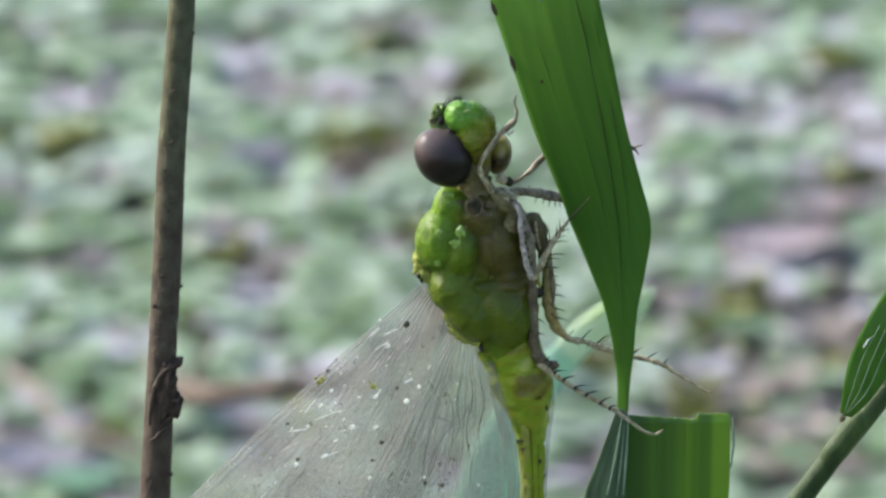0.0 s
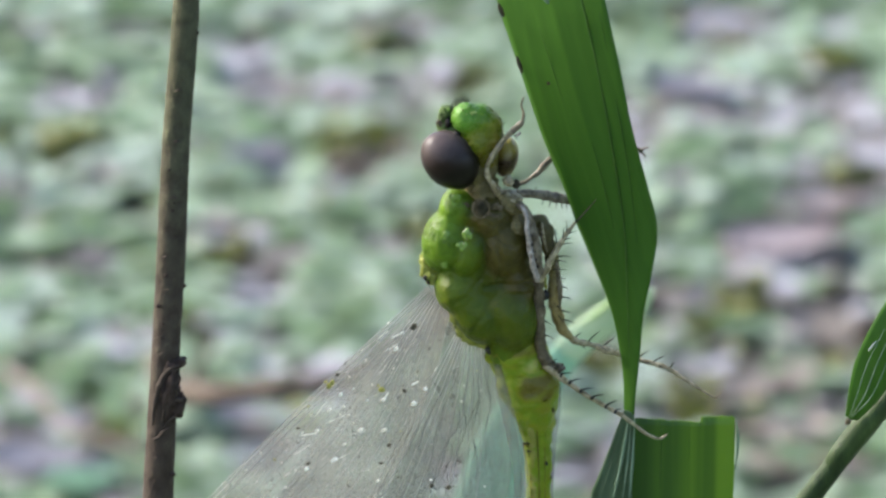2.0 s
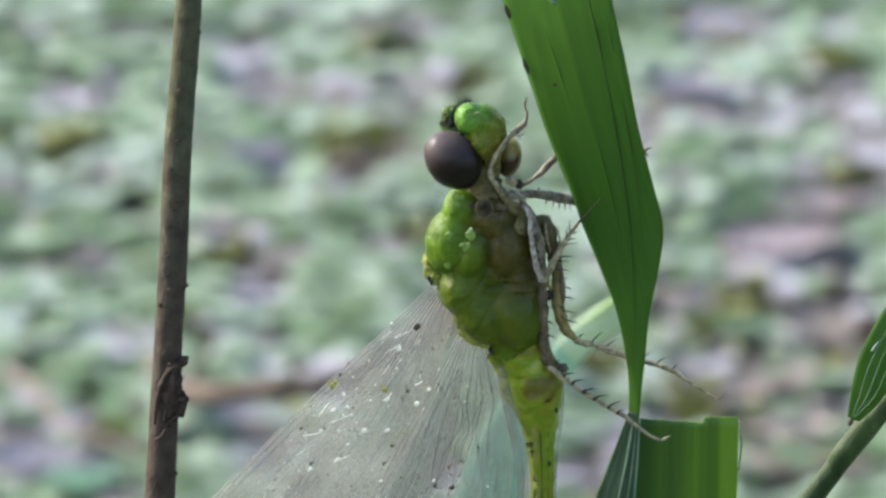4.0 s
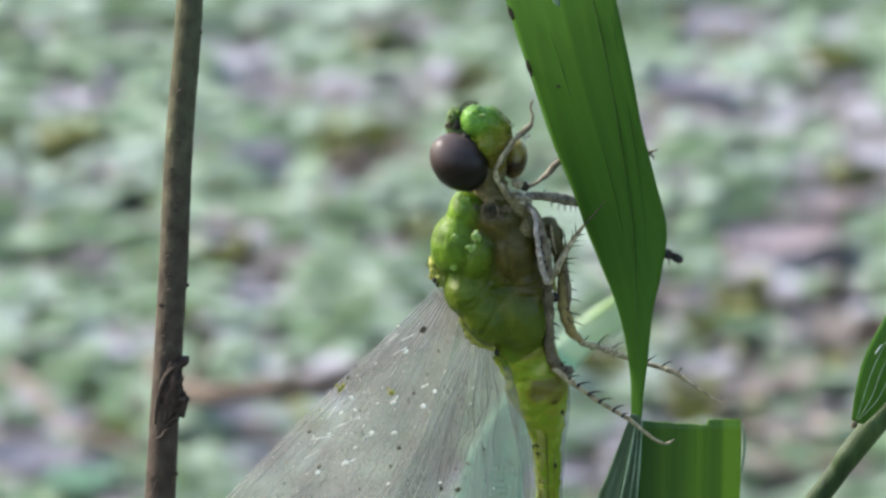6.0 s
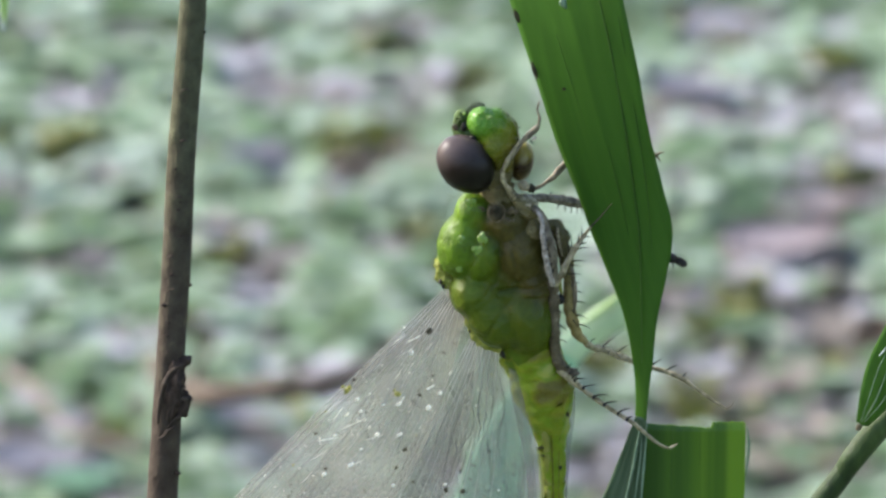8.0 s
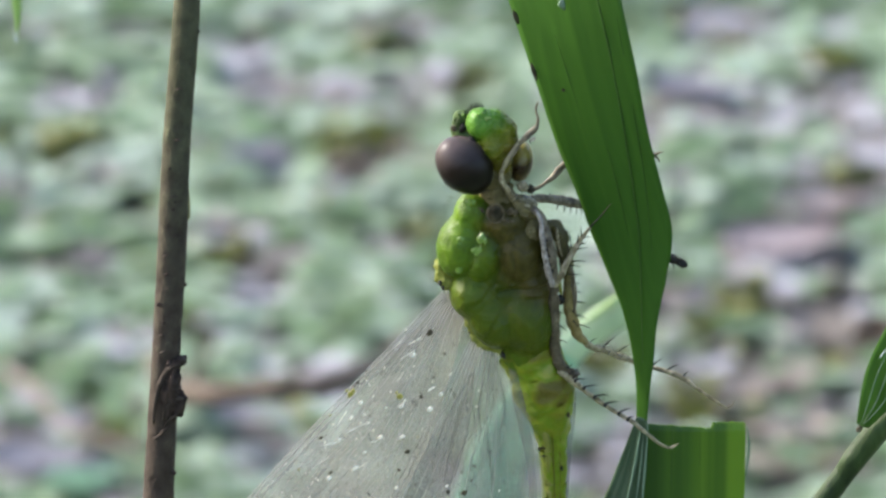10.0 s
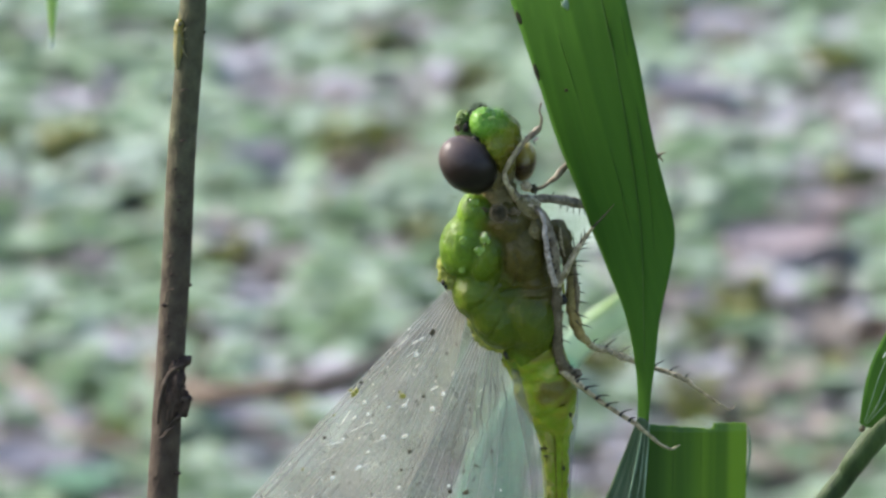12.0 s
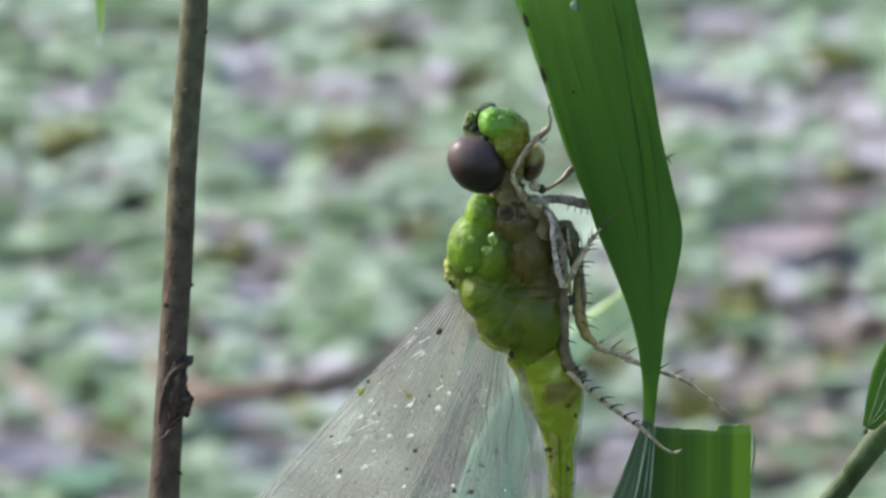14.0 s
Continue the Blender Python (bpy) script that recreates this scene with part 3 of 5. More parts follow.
# ---- brown stem ----
def build_stem():
    foot = (-9.5, 4, -3)
    st = thing("dead_stem", foot, "upright brown woody stem with knobbly scar", "stem")
    line = [foot, (-13, 4, 120), (-17, 4, 240), (-18.02, 4, 290.8), (-17.38, 4, 300.89), (-16.87, 4, 308.58), (-16.44, 4, 316.2), (-16, 4, 321.12), (-15.68, 4, 325.26), (-14.6, 4, 345), (-11, 5, 372)]
    part("shaft", tube(line, [1.4, 1.25, 1.1, 1, 0.91, 0.93, 0.89, 0.86, 0.84, 0.75, 0.5], seg=28, n=30, rough=0.04, freq=1.6, marks=[0, 0, 0, 0.05, 0.1, 0.3, 0.7, 0.95, 1, 1, 1]), BARK, st, "brown bark, greener towards the tip")
    part("scar", blob(stage(309, 690, 3.5), (0.66, 0.75, 2.0), 8, rough=0.4, freq=1.6, level=4), SCAR, st, "dark torn leaf scar")
    part("knob", blob(stage(325, 641, 3.5), (0.55, 0.5, 0.36), -15, rough=0.6, freq=1.5, seed=2), SCAR, st)
    part("knob", blob(stage(333, 638, 3.3), (0.26, 0.3, 0.2), 20, rough=0.6, freq=2, seed=5), BARK, st, "grey broken bark stub")
    part("knob", blob(stage(322, 717, 3.6), (0.58, 0.5, 0.98), 12, rough=0.5, freq=1.5, seed=3), SCAR, st)
    for pts, r in ((((328, 645), (308, 655), (294, 678), (284, 712), (280, 750)), 0.17), (((330, 684), (314, 692), (300, 694), (290, 704)), 0.13), (((334, 706), (318, 708), (304, 722), (298, 745)), 0.15),
                   (((313, 754), (302, 762), (290, 774), (282, 778)), 0.12), (((318, 662), (310, 680), (308, 700)), 0.1), (((322, 735), (308, 745), (300, 756)), 0.12)):
        part("bark_fold", tube([stage(x, y, 3.02) for x, y in pts], [r * (0.6 if k in (0, len(pts) - 1) else 1) for k in range(len(pts))], seg=8, n=5, rough=0.5, freq=2.5), BARK, st)
    for x, y, r in ((362, 57, 5), (316, 838, 6), (351, 190, 3), (338, 505, 4), (330, 560, 4), (306, 487, 5), (320, 358, 4), (291, 541, 5), (318, 372, 4), (300, 572, 4), (312, 300, 3), (335, 66, 5)):
        part("bud", blob(stage(x, y, 3.8 if x > 324 else 3.15), (r / 30, r / 44, r / 38), rough=0.5, level=2, seed=x), SCAR, st)
    for x, y, w in ((309, 513, 11), (318, 350, 10), (305, 455, 8), (322, 420, 9), (296, 596, 9), (288, 810, 9), (326, 250, 8), (300, 625, 8), (286, 850, 8), (330, 160, 8)):
        part("bark_ridge", tube([stage(x - w, y + 2, 3.2), stage(x, y - 1, 3.06), stage(x + w, y + 1, 3.2)], [0.03, 0.06, 0.03], seg=6, n=4, rough=0.5, freq=3), BARK, st)
    return st


dead_stem = build_stem()


# ---- grass ----
BLADE_TURN = 22          # the blade stands turned away by so many degrees


def build_blade():
    foot = (9.5, 2, -3)
    gb = thing("grass_plant", foot, "long green twisted grass leaf with fine veins", "grass")
    # rows run down: x, depth, z, half width, turn, fold
    top = [(-3, 16, 396, 1.2, 10, 0.2), (0, 10, 372, 2.6, 10, 0.2), (3.2, 4, 346, 3.6, 8, 0.2), (7.11, 1, 328.51, 3.86, 4, 0.16),
           (7.61, 0.5, 326.43, 3.64, 3, 0.15), (8.76, 0, 322.12, 3.36, 2, 0.16), (9.89, 0, 317.61, 3, 0, 0.16),
           (11.08, 0, 313.83, 2.68, -2, 0.14), (11.81, 0, 311.18, 2.5, -4, 0.1), (12.15, 0, 308.52, 1.86, -4, 0.05),
           (12.39, 0, 305.47, 1.07, 0, 0), (12.55, 0, 302.4, 0.66, 6, 0), (12.53, 0, 300.1, 0.43, 10, 0), (12.47, 0, 298.56, 0.38, 10, 0)]
    top = [(x, y, z, w / math.cos(radians(BLADE_TURN)), t + BLADE_TURN, f * 0.35) for x, y, z, w, t, f in top]
    ub = part("upper_blade", ribbon(top, 0.14, 18, 10, ripple=0.07), BLADE, gb)

    def on_blade(x, y, off=0.0):
        """A place on the near face of the turned blade."""
        mid = 998 + 0.275 * y if y < 400 else 1124 + 0.02 * (y - 400)
        return stage(x, y, -0.12 - off - (x - mid) / 28 * math.tan(radians(BLADE_TURN)) - 0.18 * max(0.0, 1 - abs(x - mid) / 80))

    low = [(12.47, -0.1, 298.68, 0.36, 10, 0), (12.25, -0.1, 297.44, 0.57, 4, 0.1), (11.9, 0, 295.48, 0.9, 0, 0.25), (11.35, 0, 292.96, 1.3, 0, 0.3),
           (9.2, 1, 262, 2.1, 0, 0.3), (8.6, 2, 150, 2.2, 0, 0.35), (9.5, 2, -3, 1.4, 0, 0.5)]
    lb = part("lower_blade", ribbon(low, 0.14, 14, 8, ripple=0.6), BLADE_SLATE, gb, "folded bluish green blade below the twist")
    for r, pts in ((0.085, ((1130, 752), (1124, 790), (1114, 840), (1103, 890))), (0.065, ((1142, 748), (1139, 790), (1135, 840), (1131, 890))), (0.05, ((1134, 756), (1131, 800), (1125, 850), (1119, 890)))):
        part("vein", tube([stage(x, y, -0.3 - 0.1 * k) for k, (x, y) in enumerate(pts)], [r * 0.4, r, r, r * 0.8], seg=6, n=5, rough=0.3), VEIN, lb, "pale raised vein")
    part("midrib", tube([on_blade(1052, -20), on_blade(1085, 130), on_blade(1113, 300), on_blade(1128, 420), on_blade(1131, 520), on_blade(1133, 640)], [0.06, 0.07, 0.06, 0.05, 0.04, 0.02], seg=6, n=8), BLADE_DARK, ub, "darker raised midrib")
    for pts in (((1090, 30), (1120, 200), (1141, 340), (1150, 440)), ((1072, 260), (1092, 340), (1110, 420)), ((980, 60), (1015, 170), (1045, 260))):
        part("rib", tube([on_blade(x, y) for x, y in pts], [0.015] + [0.035] * (len(pts) - 2) + [0.015], seg=5, n=8), BLADE_DARK, ub, "thin dark rib")
    for x, y, sx, sy, mt, lab in ((994, 157, 3, 3, GRIT, "dark speck"), (942, 125, 4, 17, GRIT, "dark chewed nick"), (910, 28, 4, 14, GRIT, "dark chewed nick"),
                                 (992, 6, 6, 10, VEIN, "pale droppings fleck")):
        part("leaf_mark", blob(on_blade(x, y, -0.02), (sx / 28, 0.06, sy / 28), -18, rough=0.5, level=2, seed=x), mt, ub, lab)
    return gb


def build_cut_leaf():
    """A broad leaf whose end was torn off square."""
    foot = (15.5, 4, -3)
    cl = thing("torn_leaf", foot, "broad green leaf torn off square at top", "leaf")

    def torn(x):
        """Height of the ragged end over its mean, across the leaf."""
        step = 0.12 - 0.055 * (x - 12.4) if x < 17.1 else 0.24
        return step + 0.12 * noise.noise(Vector((x * 2.3, 1, 0))) + 0.09 * noise.noise(Vector((x * 9, 5, 0)))

    rows = [(15.91, 2, 297.37, 3.32, 0, 0.03), (15.89, 2, 295.47, 3.36, 0, 0.03), (15.82, 2, 291.98, 3.36, 0, 0.04), (14.9, 3, 180, 2.9, 0, 0.08), (15.4, 4, -3, 1.7, 0, 0.12)]
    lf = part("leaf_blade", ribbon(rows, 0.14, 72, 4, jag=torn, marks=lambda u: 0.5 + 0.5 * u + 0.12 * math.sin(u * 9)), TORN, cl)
    part("midrib", tube([(14.57, 1.86, 297.38), (14.56, 1.86, 294.75), (14.47, 1.9, 292.02), (13.6, 2.8, 180), (15.1, 3.7, 0)], [0.015, 0.022, 0.025, 0.05, 0.06], seg=6, n=6), BLADE_DARK, lf, "thin dark rib")
    part("midrib", tube([(16.31, 1.86, 297.15), (16.33, 1.86, 294.75), (16.21, 1.9, 292.02), (15.2, 2.8, 180), (15.5, 3.7, 0)], [0.015, 0.02, 0.022, 0.05, 0.06], seg=6, n=6), BLADE_DARK, lf, "thin dark rib")
    part("torn_fibre", ribbon([(*stage(1320, 752, 2.2), 0.03, 0, 0), (*stage(1323, 785, 2.2), 0.09, 0, 0), (*stage(1318, 840, 2.2), 0.05, 0, 0)], 0.08, 2, 4), VEIN, lf, "pale loose fibre")
    return cl


def build_side_shoot():
    foot = (12, 3, -3)
    sh = thing("grass_shoot", foot, "slanting green grass stalk with short leaf", "grass")
    line = [foot, (14, 1, 140), (18.5, -1, 255), (22.03, -2, 290.77), (24.11, -2, 293.87), (26.22, -2, 296.91), (28.22, -2, 299.6), (36, -2, 314), (44, -1, 331)]
    part("stalk", tube(line, [1.1, 1.0, 0.85, 0.75, 0.71, 0.71, 0.71, 0.65, 0.5], seg=18, n=10, rough=0.06, freq=1.2), STALK, sh)
    part("sheath", tube([(24.92, -2.05, 295.12), (25.86, -2.1, 296.49), (26.91, -2.2, 298.06), (28.49, -2.2, 300.02), (29.9, -2.1, 301.82)], [0.5, 0.77, 0.8, 0.75, 0.5], seg=14, n=6, rough=0.1), STALK, sh, "pale green leaf sheath")
    part("ligule", blob((26.25, -2.8, 299.1), (0.15, 0.15, 0.2), 30, rough=0.9, freq=1.8), TAN, sh, "pale papery collar")
    leaf = [(26.47, -2.8, 299.33, 0.43, 0, 0.3), (27.12, -3, 300.79, 0.96, 0, 0.3), (27.91, -3, 302.77, 1.36, 0, 0.25), (28.97, -3, 305.44, 1.29, 0, 0.2), (30.5, -2, 308.49, 0.79, 0, 0.2), (31.81, 0, 310.8, 0.04, 0, 0.2)]
    lf = part("leaf", ribbon(leaf, 0.13, 10, 8), BLADE, sh, "short dark green leaf with pale veins")
    # thin whitish lump imitates a glint on the leaf
    part("leaf_mark", blob(stage(1561, 620, -3.5), (0.05, 0.05, 0.42), 36, rough=0.5, level=2), PALELEAF, lf, "whitish glint painted as a fleck")
    for k in (-0.5, 0, 0.5):
        part("vein", tube([stage(1524 + 6 * k, 745, -3.35), stage(1546 + 26 * k, 710, -3.6), stage(1568 + 34 * k, 655, -3.6), stage(1598 + 30 * k, 590, -3.5)], [0.015, 0.025, 0.025, 0.015], seg=6, n=5), VEIN, lf)
    return sh


grass_blade = build_blade()
torn_leaf = build_cut_leaf()
grass_shoot = build_side_shoot()

# a pale leaf behind the legs, and one leaf tip that swings in from above
back = thing("arching_leaf", (-8, 166, -2), "pale green arching leaf behind the blade", "leaf")
arch = [(-8, 166, -2, 1.2, 0, 0.2), (-6, 168, 100, 2.8, 0, 0.2), (-3, 170, 180, 3.1, 0, 0.2), (*stage(862, 900, 170), 3.0, 0, 0.2), (*stage(886, 800, 170), 2.3, 0, 0.2), (*stage(938, 700, 170), 1.7, 0, 0.2), (*stage(1008, 622, 170), 1.3, 0, 0.2)]
part("leaf_blade", ribbon(arch, 0.15, 6, 8), TEAL, back)
arch = [(*stage(1004, 626, 169.8), 1.3, 0, 0.2), (*stage(1032, 598, 169.5), 1.35, 0, 0.2), (*stage(1068, 570, 168), 1.4, 0, 0.2), (*stage(1125, 535, 166), 1.2, 0, 0.2), (*stage(1160, 510, 164), 0.05, 0, 0.2)]
arch_tip = part("leaf_tip", ribbon(arch, 0.15, 6, 8), PALEGREENLEAF, back, "whitish green end of leaf")
# brighter tube puts the light on the leaf's edge into colour
part("leaf_edge", tube([stage(1030, 574, 167.6), stage(1050, 560, 167.2), stage(1085, 533, 166), stage(1118, 510, 164.5), stage(1140, 502, 163.5)], [0.05, 0.2, 0.28, 0.24, 0.08], seg=8, n=6), LEAFEDGE, arch_tip, "lit edge of leaf, painted bright")
hang = thing("hanging_leaf", (-22.33, -60, 363.16), "bright green slender hanging leaf tip", "leaf")
part("stalk", tube([(-80, -58, -3), (-78, -62, 200), (-66, -66, 345), (-44, -70, 386), (-19.58, -70, 378.86)], [1.1, 1.0, 0.8, 0.6, 0.5], seg=10, n=10), STALK, hang, "thin green stalk")
tip_leaf = part("leaf_blade", ribbon([(-19.58, -70, 378.86, 0.35, 0, 0.2), (-21.09, -65, 371.1, 0.77, 0, 0.2), (-22.33, -60, 363.16, 1.00, 0, 0.2), (-22.58, -60, 354.96, 0.80, 0, 0.2), (-22.6, -60, 348.67, 0.48, 0, 0.2),
                           (-22.58, -60, 346.34, 0.30, 0, 0.2), (-22.59, -60, 345.17, 0.20, 0, 0.2), (-22.6, -60, 344.34, 0.11, 0, 0.2), (-22.61, -60, 343.8, 0.04, 0, 0.2)], 0.12, 6, 8), LEAFTIP, hang)
part("dry_tip", ribbon([(-22.61, -60, 344.14, 0.12, 0, 0), (-22.65, -60, 343.74, 0.1, 0, 0), (-22.65, -60, 343.4, 0.05, 0, 0)], 0.08, 4, 4), PALELEAF, tip_leaf, "withered pale tip")


# ---- dragonfly ----
def bristles(leg, rows, depth, material=BLACK, r=0.055, based=False):
    """Single bristles, each from a root to a tip; based: with a swollen dark root."""
    for x0, y0, x1, y1 in rows:
        bend = 1.5 if x1 > x0 else -1.5
        bm = tube([stage(x0, y0, depth), stage((x0 + x1) / 2, (y0 + y1) / 2 - bend, depth - 0.12), stage(x1, y1, depth - 0.2)], [r, r * 0.75, 0.008], seg=5, n=3)
        if based:
            blob(stage(x0, y0 + 2, depth), (r * 2.1, r * 1.6, r * 2.4), 40, bm=bm, level=2, rough=0.4)
        part("spine", bm, material, leg)


def limb(points, radii, rough=0.42, freq=3.0, seg=10, marks=None):
    """A leg joint through x, y, depth of the stage."""
    return tube([stage(*p) for p in points], radii, seg=seg, n=6, rough=rough, freq=freq, marks=marks)


def build_head(df):
    head = part("head", blob(stage(866, 295, 0), (1.5, 1.5, 1.6), 20, rough=0.15), BROWN, df, "olive brown back of head")
    part("face", skin(stage(870, 245, -0.2), [
        (stage(849, 215, -1.1), (0.94, 1.0, 1.0), 0, 0.0), (stage(872, 214, -0.6), (0.9, 1.2, 0.9), 20, 0.28), (stage(887, 228, -0.5), (0.95, 1.2, 0.85), -35, 0.72),
        (stage(866, 254, -0.9), (0.95, 1.2, 1.05), -20, 0.66), (stage(893, 245, -0.4), (0.8, 1.2, 0.95), -25, 0.85), (stage(884, 280, -0.6), (0.75, 1.05, 1.05), -10, 0.95)],
        k=0.1, level=5, grain=0.04, furrows=[(0.09, 0.16, [stage(834, 244, 0), stage(856, 238, 0), stage(868, 224, 0), stage(876, 200, 0)]), (0.07, 0.1, [stage(866, 284, 0), stage(888, 268, 0), stage(908, 250, 0)]),
                                              (0.06, 0.08, [stage(880, 250, 0), stage(896, 236, 0), stage(908, 222, 0)])]), FACE, head, "glossy green forehead above yellowish lip")
    part("crown", blob(stage(822, 232, 0.0), (0.95, 0.9, 0.75), 35, rough=0.35, freq=1.6, level=4), GREEN, head, "dark mottled crown between eye and forehead")
    # pale lumps imitate the cluster of glints on the forehead
    bm = bmesh.new()
    for k in range(12):
        r = rng.uniform(0.04, 0.1)
        blob(stage(855 + rng.gauss(0, 6), 203 + rng.gauss(0, 6), -1.9), (r, 0.12, r * rng.uniform(0.7, 1.5)), rng.uniform(-60, 60), bm=bm, level=2, rough=0.7, freq=2, seed=k)
    part("glint_fold", bm, PALEGREEN, head, "painted glints on forehead")
    part("vertex", blob(stage(813, 206, -0.3), (0.4, 0.5, 0.5), 15, rough=0.6, freq=2.2, level=4), GREEN, head, "mottled green knob on crown")
    part("crown_pit", blob(stage(818, 222, -0.75), (0.22, 0.3, 0.34), 10, rough=0.5, freq=2), BLACK, head, "black pit beneath crown knob")
    part("crown_pit", blob(stage(833, 243, -1.6), (0.22, 0.2, 0.17), 40, rough=0.5, freq=2, level=2), BLACK, head)
    part("ocellus", blob(stage(802, 224, -0.6), (0.22, 0.22, 0.2), level=3, rough=0.5), TAN, head, "pale simple eye")
    part("ocellus", blob(stage(818, 200, -0.72), (0.13, 0.13, 0.13), level=2), PALEGREEN, head)
    for k in range(13):
        x = 824 + 2.6 * k
        y = 200 - 0.9 * (x - 824) + 0.018 * (x - 824) ** 2
        part("bristle", tube([stage(x, y + 3, -0.6), stage(x - 1.5, y - 4, -0.7), stage(x - 3 + rng.uniform(-2, 3), y - rng.uniform(8, 15), -0.75)], [0.04, 0.03, 0.01], seg=4, n=3), BLACK, head)
    for k in range(12):
        x = 880 + 3.1 * k
        y = 192 + 1.0 * (x - 880)
        part("bristle", tube([stage(x - 3, y + 3, -0.3), stage(x + 2, y - 1, -0.3), stage(x + rng.uniform(5, 8), y - rng.uniform(1, 6), -0.3)], [0.03, 0.022, 0.006], seg=4, n=2), GRIT, head)
    # tone paints the near eye's sheen at upper left, its shade at lower right
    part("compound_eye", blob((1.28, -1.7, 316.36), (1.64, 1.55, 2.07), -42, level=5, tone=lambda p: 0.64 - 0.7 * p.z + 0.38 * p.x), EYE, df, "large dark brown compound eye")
    part("compound_eye", blob(stage(918, 283, 1.0), (0.84, 1.3, 1.32), 8, level=5, tone=lambda p: 0.4 - 0.6 * p.z), EYE_OLIVE, df, "amber olive far compound eye with dark band")
    part("eye_rim", tube([stage(770, 285, -1.3), stage(777, 305, -1.3), stage(792, 325, -1.3), stage(815, 337, -1.3), stage(842, 340, -1.3), stage(864, 334, -1.3)], [0.03, 0.06, 0.07, 0.07, 0.06, 0.03], seg=8, n=5, rough=0.7, freq=3), TAN, df, "pale hind rim of eye")
    part("neck", tube([stage(868, 318, -0.2), stage(876, 340, -0.4), stage(884, 362, -0.5), stage(893, 390, -0.6)], [1.0, 1.05, 1.2, 1.5], seg=24, n=8, rough=0.3, freq=2.0), BROWN, df, "olive brown neck")


def build_thorax(df):
    th = part("thorax", skin((3.43, 0, 308.52), [
        ((1.42, -0.8, 312.91), (0.8, 1.2, 1.25), 12, -0.1), ((2.1, -0.9, 313.0), (0.75, 1.2, 1.0), 0, 0.25), ((0.96, -0.9, 310.67), (1.45, 1.7, 2.07), 10, 0.05), ((2.42, -1.6, 310.17), (1.14, 1.25, 1.64), 15, 0.24),
        ((1.93, -0.9, 307.48), (1.64, 1.9, 1.71), -20, 0.34), ((3, -1.2, 305.91), (1.5, 1.8, 2.14), -28, 0.4), ((5.14, -1.25, 305.85), (1.64, 1.8, 2.43), -12, 0.44),
        ((3.78, -0.4, 312.27), (1.86, 2.1, 1.71), 0, 1.1), ((4.67, -0.7, 310.29), (1.86, 2.1, 2.21), -8, 1.1), ((5.5, -0.5, 307.94), (1.29, 2.0, 1.79), -10, 1.0),
        ((3.43, 0.3, 308.41), (2.86, 2.6, 4.29), -12, 0.6), ((5.16, -0.3, 303.36), (1.71, 1.7, 1.5), -20, 0.2), ((6.02, -0.2, 304.01), (0.93, 1.4, 2.14), -8, 0.62)],
        k=0.09, grain=0.034, level=6, furrows=[
            (0.12, 0.2, [stage(796, 474, 0), stage(812, 462, 0), stage(830, 444, 0), stage(836, 420, 0), stage(846, 400, 0)]), (0.12, 0.16, [stage(826, 520, 0), stage(850, 505, 0), stage(872, 480, 0), stage(884, 450, 0), stage(880, 420, 0)]),
            (0.12, 0.2, [stage(858, 570, 0), stage(870, 548, 0), stage(888, 525, 0), stage(906, 506, 0), stage(940, 505, 0), stage(960, 508, 0)]), (0.16, 0.26, [stage(884, 494, 0), stage(915, 490, 0), stage(962, 488, 0)]),
            (0.1, 0.14, [stage(900, 400, 0), stage(925, 415, 0), stage(945, 412, 0)]), (0.1, 0.16, [stage(905, 420, 0), stage(912, 450, 0), stage(902, 482, 0)]),
            (0.08, 0.2, [stage(846, 606, 0), stage(880, 612, 0), stage(916, 622, 0)]), (0.1, 0.12, [stage(800, 385, 0), stage(818, 392, 0), stage(832, 385, 0)])]), BODYSKIN, df, "green thorax with bulging plates, brown below")
    for x, y, d, sx, sz, turn in ((926, 368, -1.15, 0.95, 0.7, 30), (936, 408, -1.2, 0.75, 1.0, -10), (922, 456, -1.35, 0.85, 0.95, -10)):
        part("leg_base", blob(stage(x, y, d), (sx, 0.9, sz), turn, rough=0.2, freq=1.4, seed=x, level=4), BROWN, th)
    part("back_ridge", tube([stage(786, 436, 0), stage(778, 460, -0.3), stage(781, 486, -0.6), stage(796, 505, -0.8), stage(816, 523, -1.1), stage(826, 552, -1.2), stage(836, 582, -1.2), stage(852, 603, -1.2), stage(884, 617, -1.2)], [0.2, 0.36, 0.46, 0.4, 0.3, 0.34, 0.4, 0.38, 0.3], seg=20, n=10, rough=0.6, freq=3.2), RIDGE, th, "pale yellow crumpled wing base ridge")
    # pale green lumps stand in for highlights on the cuticle; tan ones are folds
    for x, y, sx, sy, d, mt in ((813, 428, 4, 13, -2.5, PALEGREEN), (849, 420, 11, 5, -2.8, PALEGREEN), (840, 442, 6, 8, -2.72, PALEGREEN), (824, 361, 9, 10, -1.95, PALEGREEN), (845, 373, 9, 4, -1.95, TAN), (898, 389, 7, 4, -2.4, TAN), (905, 372, 8, 5, -2.3, TAN), (808, 470, 5, 5, -2.4, PALEGREEN)):
        bm = bmesh.new()
        for k in range(5):
            r = rng.uniform(0.09, 0.22)
            blob(stage(x + rng.gauss(0, sx * 0.45), y + rng.gauss(0, sy * 0.45), d + 0.05), (r, 0.07, r * rng.uniform(0.6, 1.8)), rng.uniform(-50, 50), bm=bm, level=2, rough=0.7, freq=2, seed=k)
        part("glint_fold", bm, mt, th, "small lumps, painted glints where pale green")
    pts = [Vector(stage(875 + 15 * math.cos(a), 375 + 17 * math.sin(a), -2.6 + 0.1 * math.cos(a))) for a in [i * math.pi / 8 for i in range(17)]]
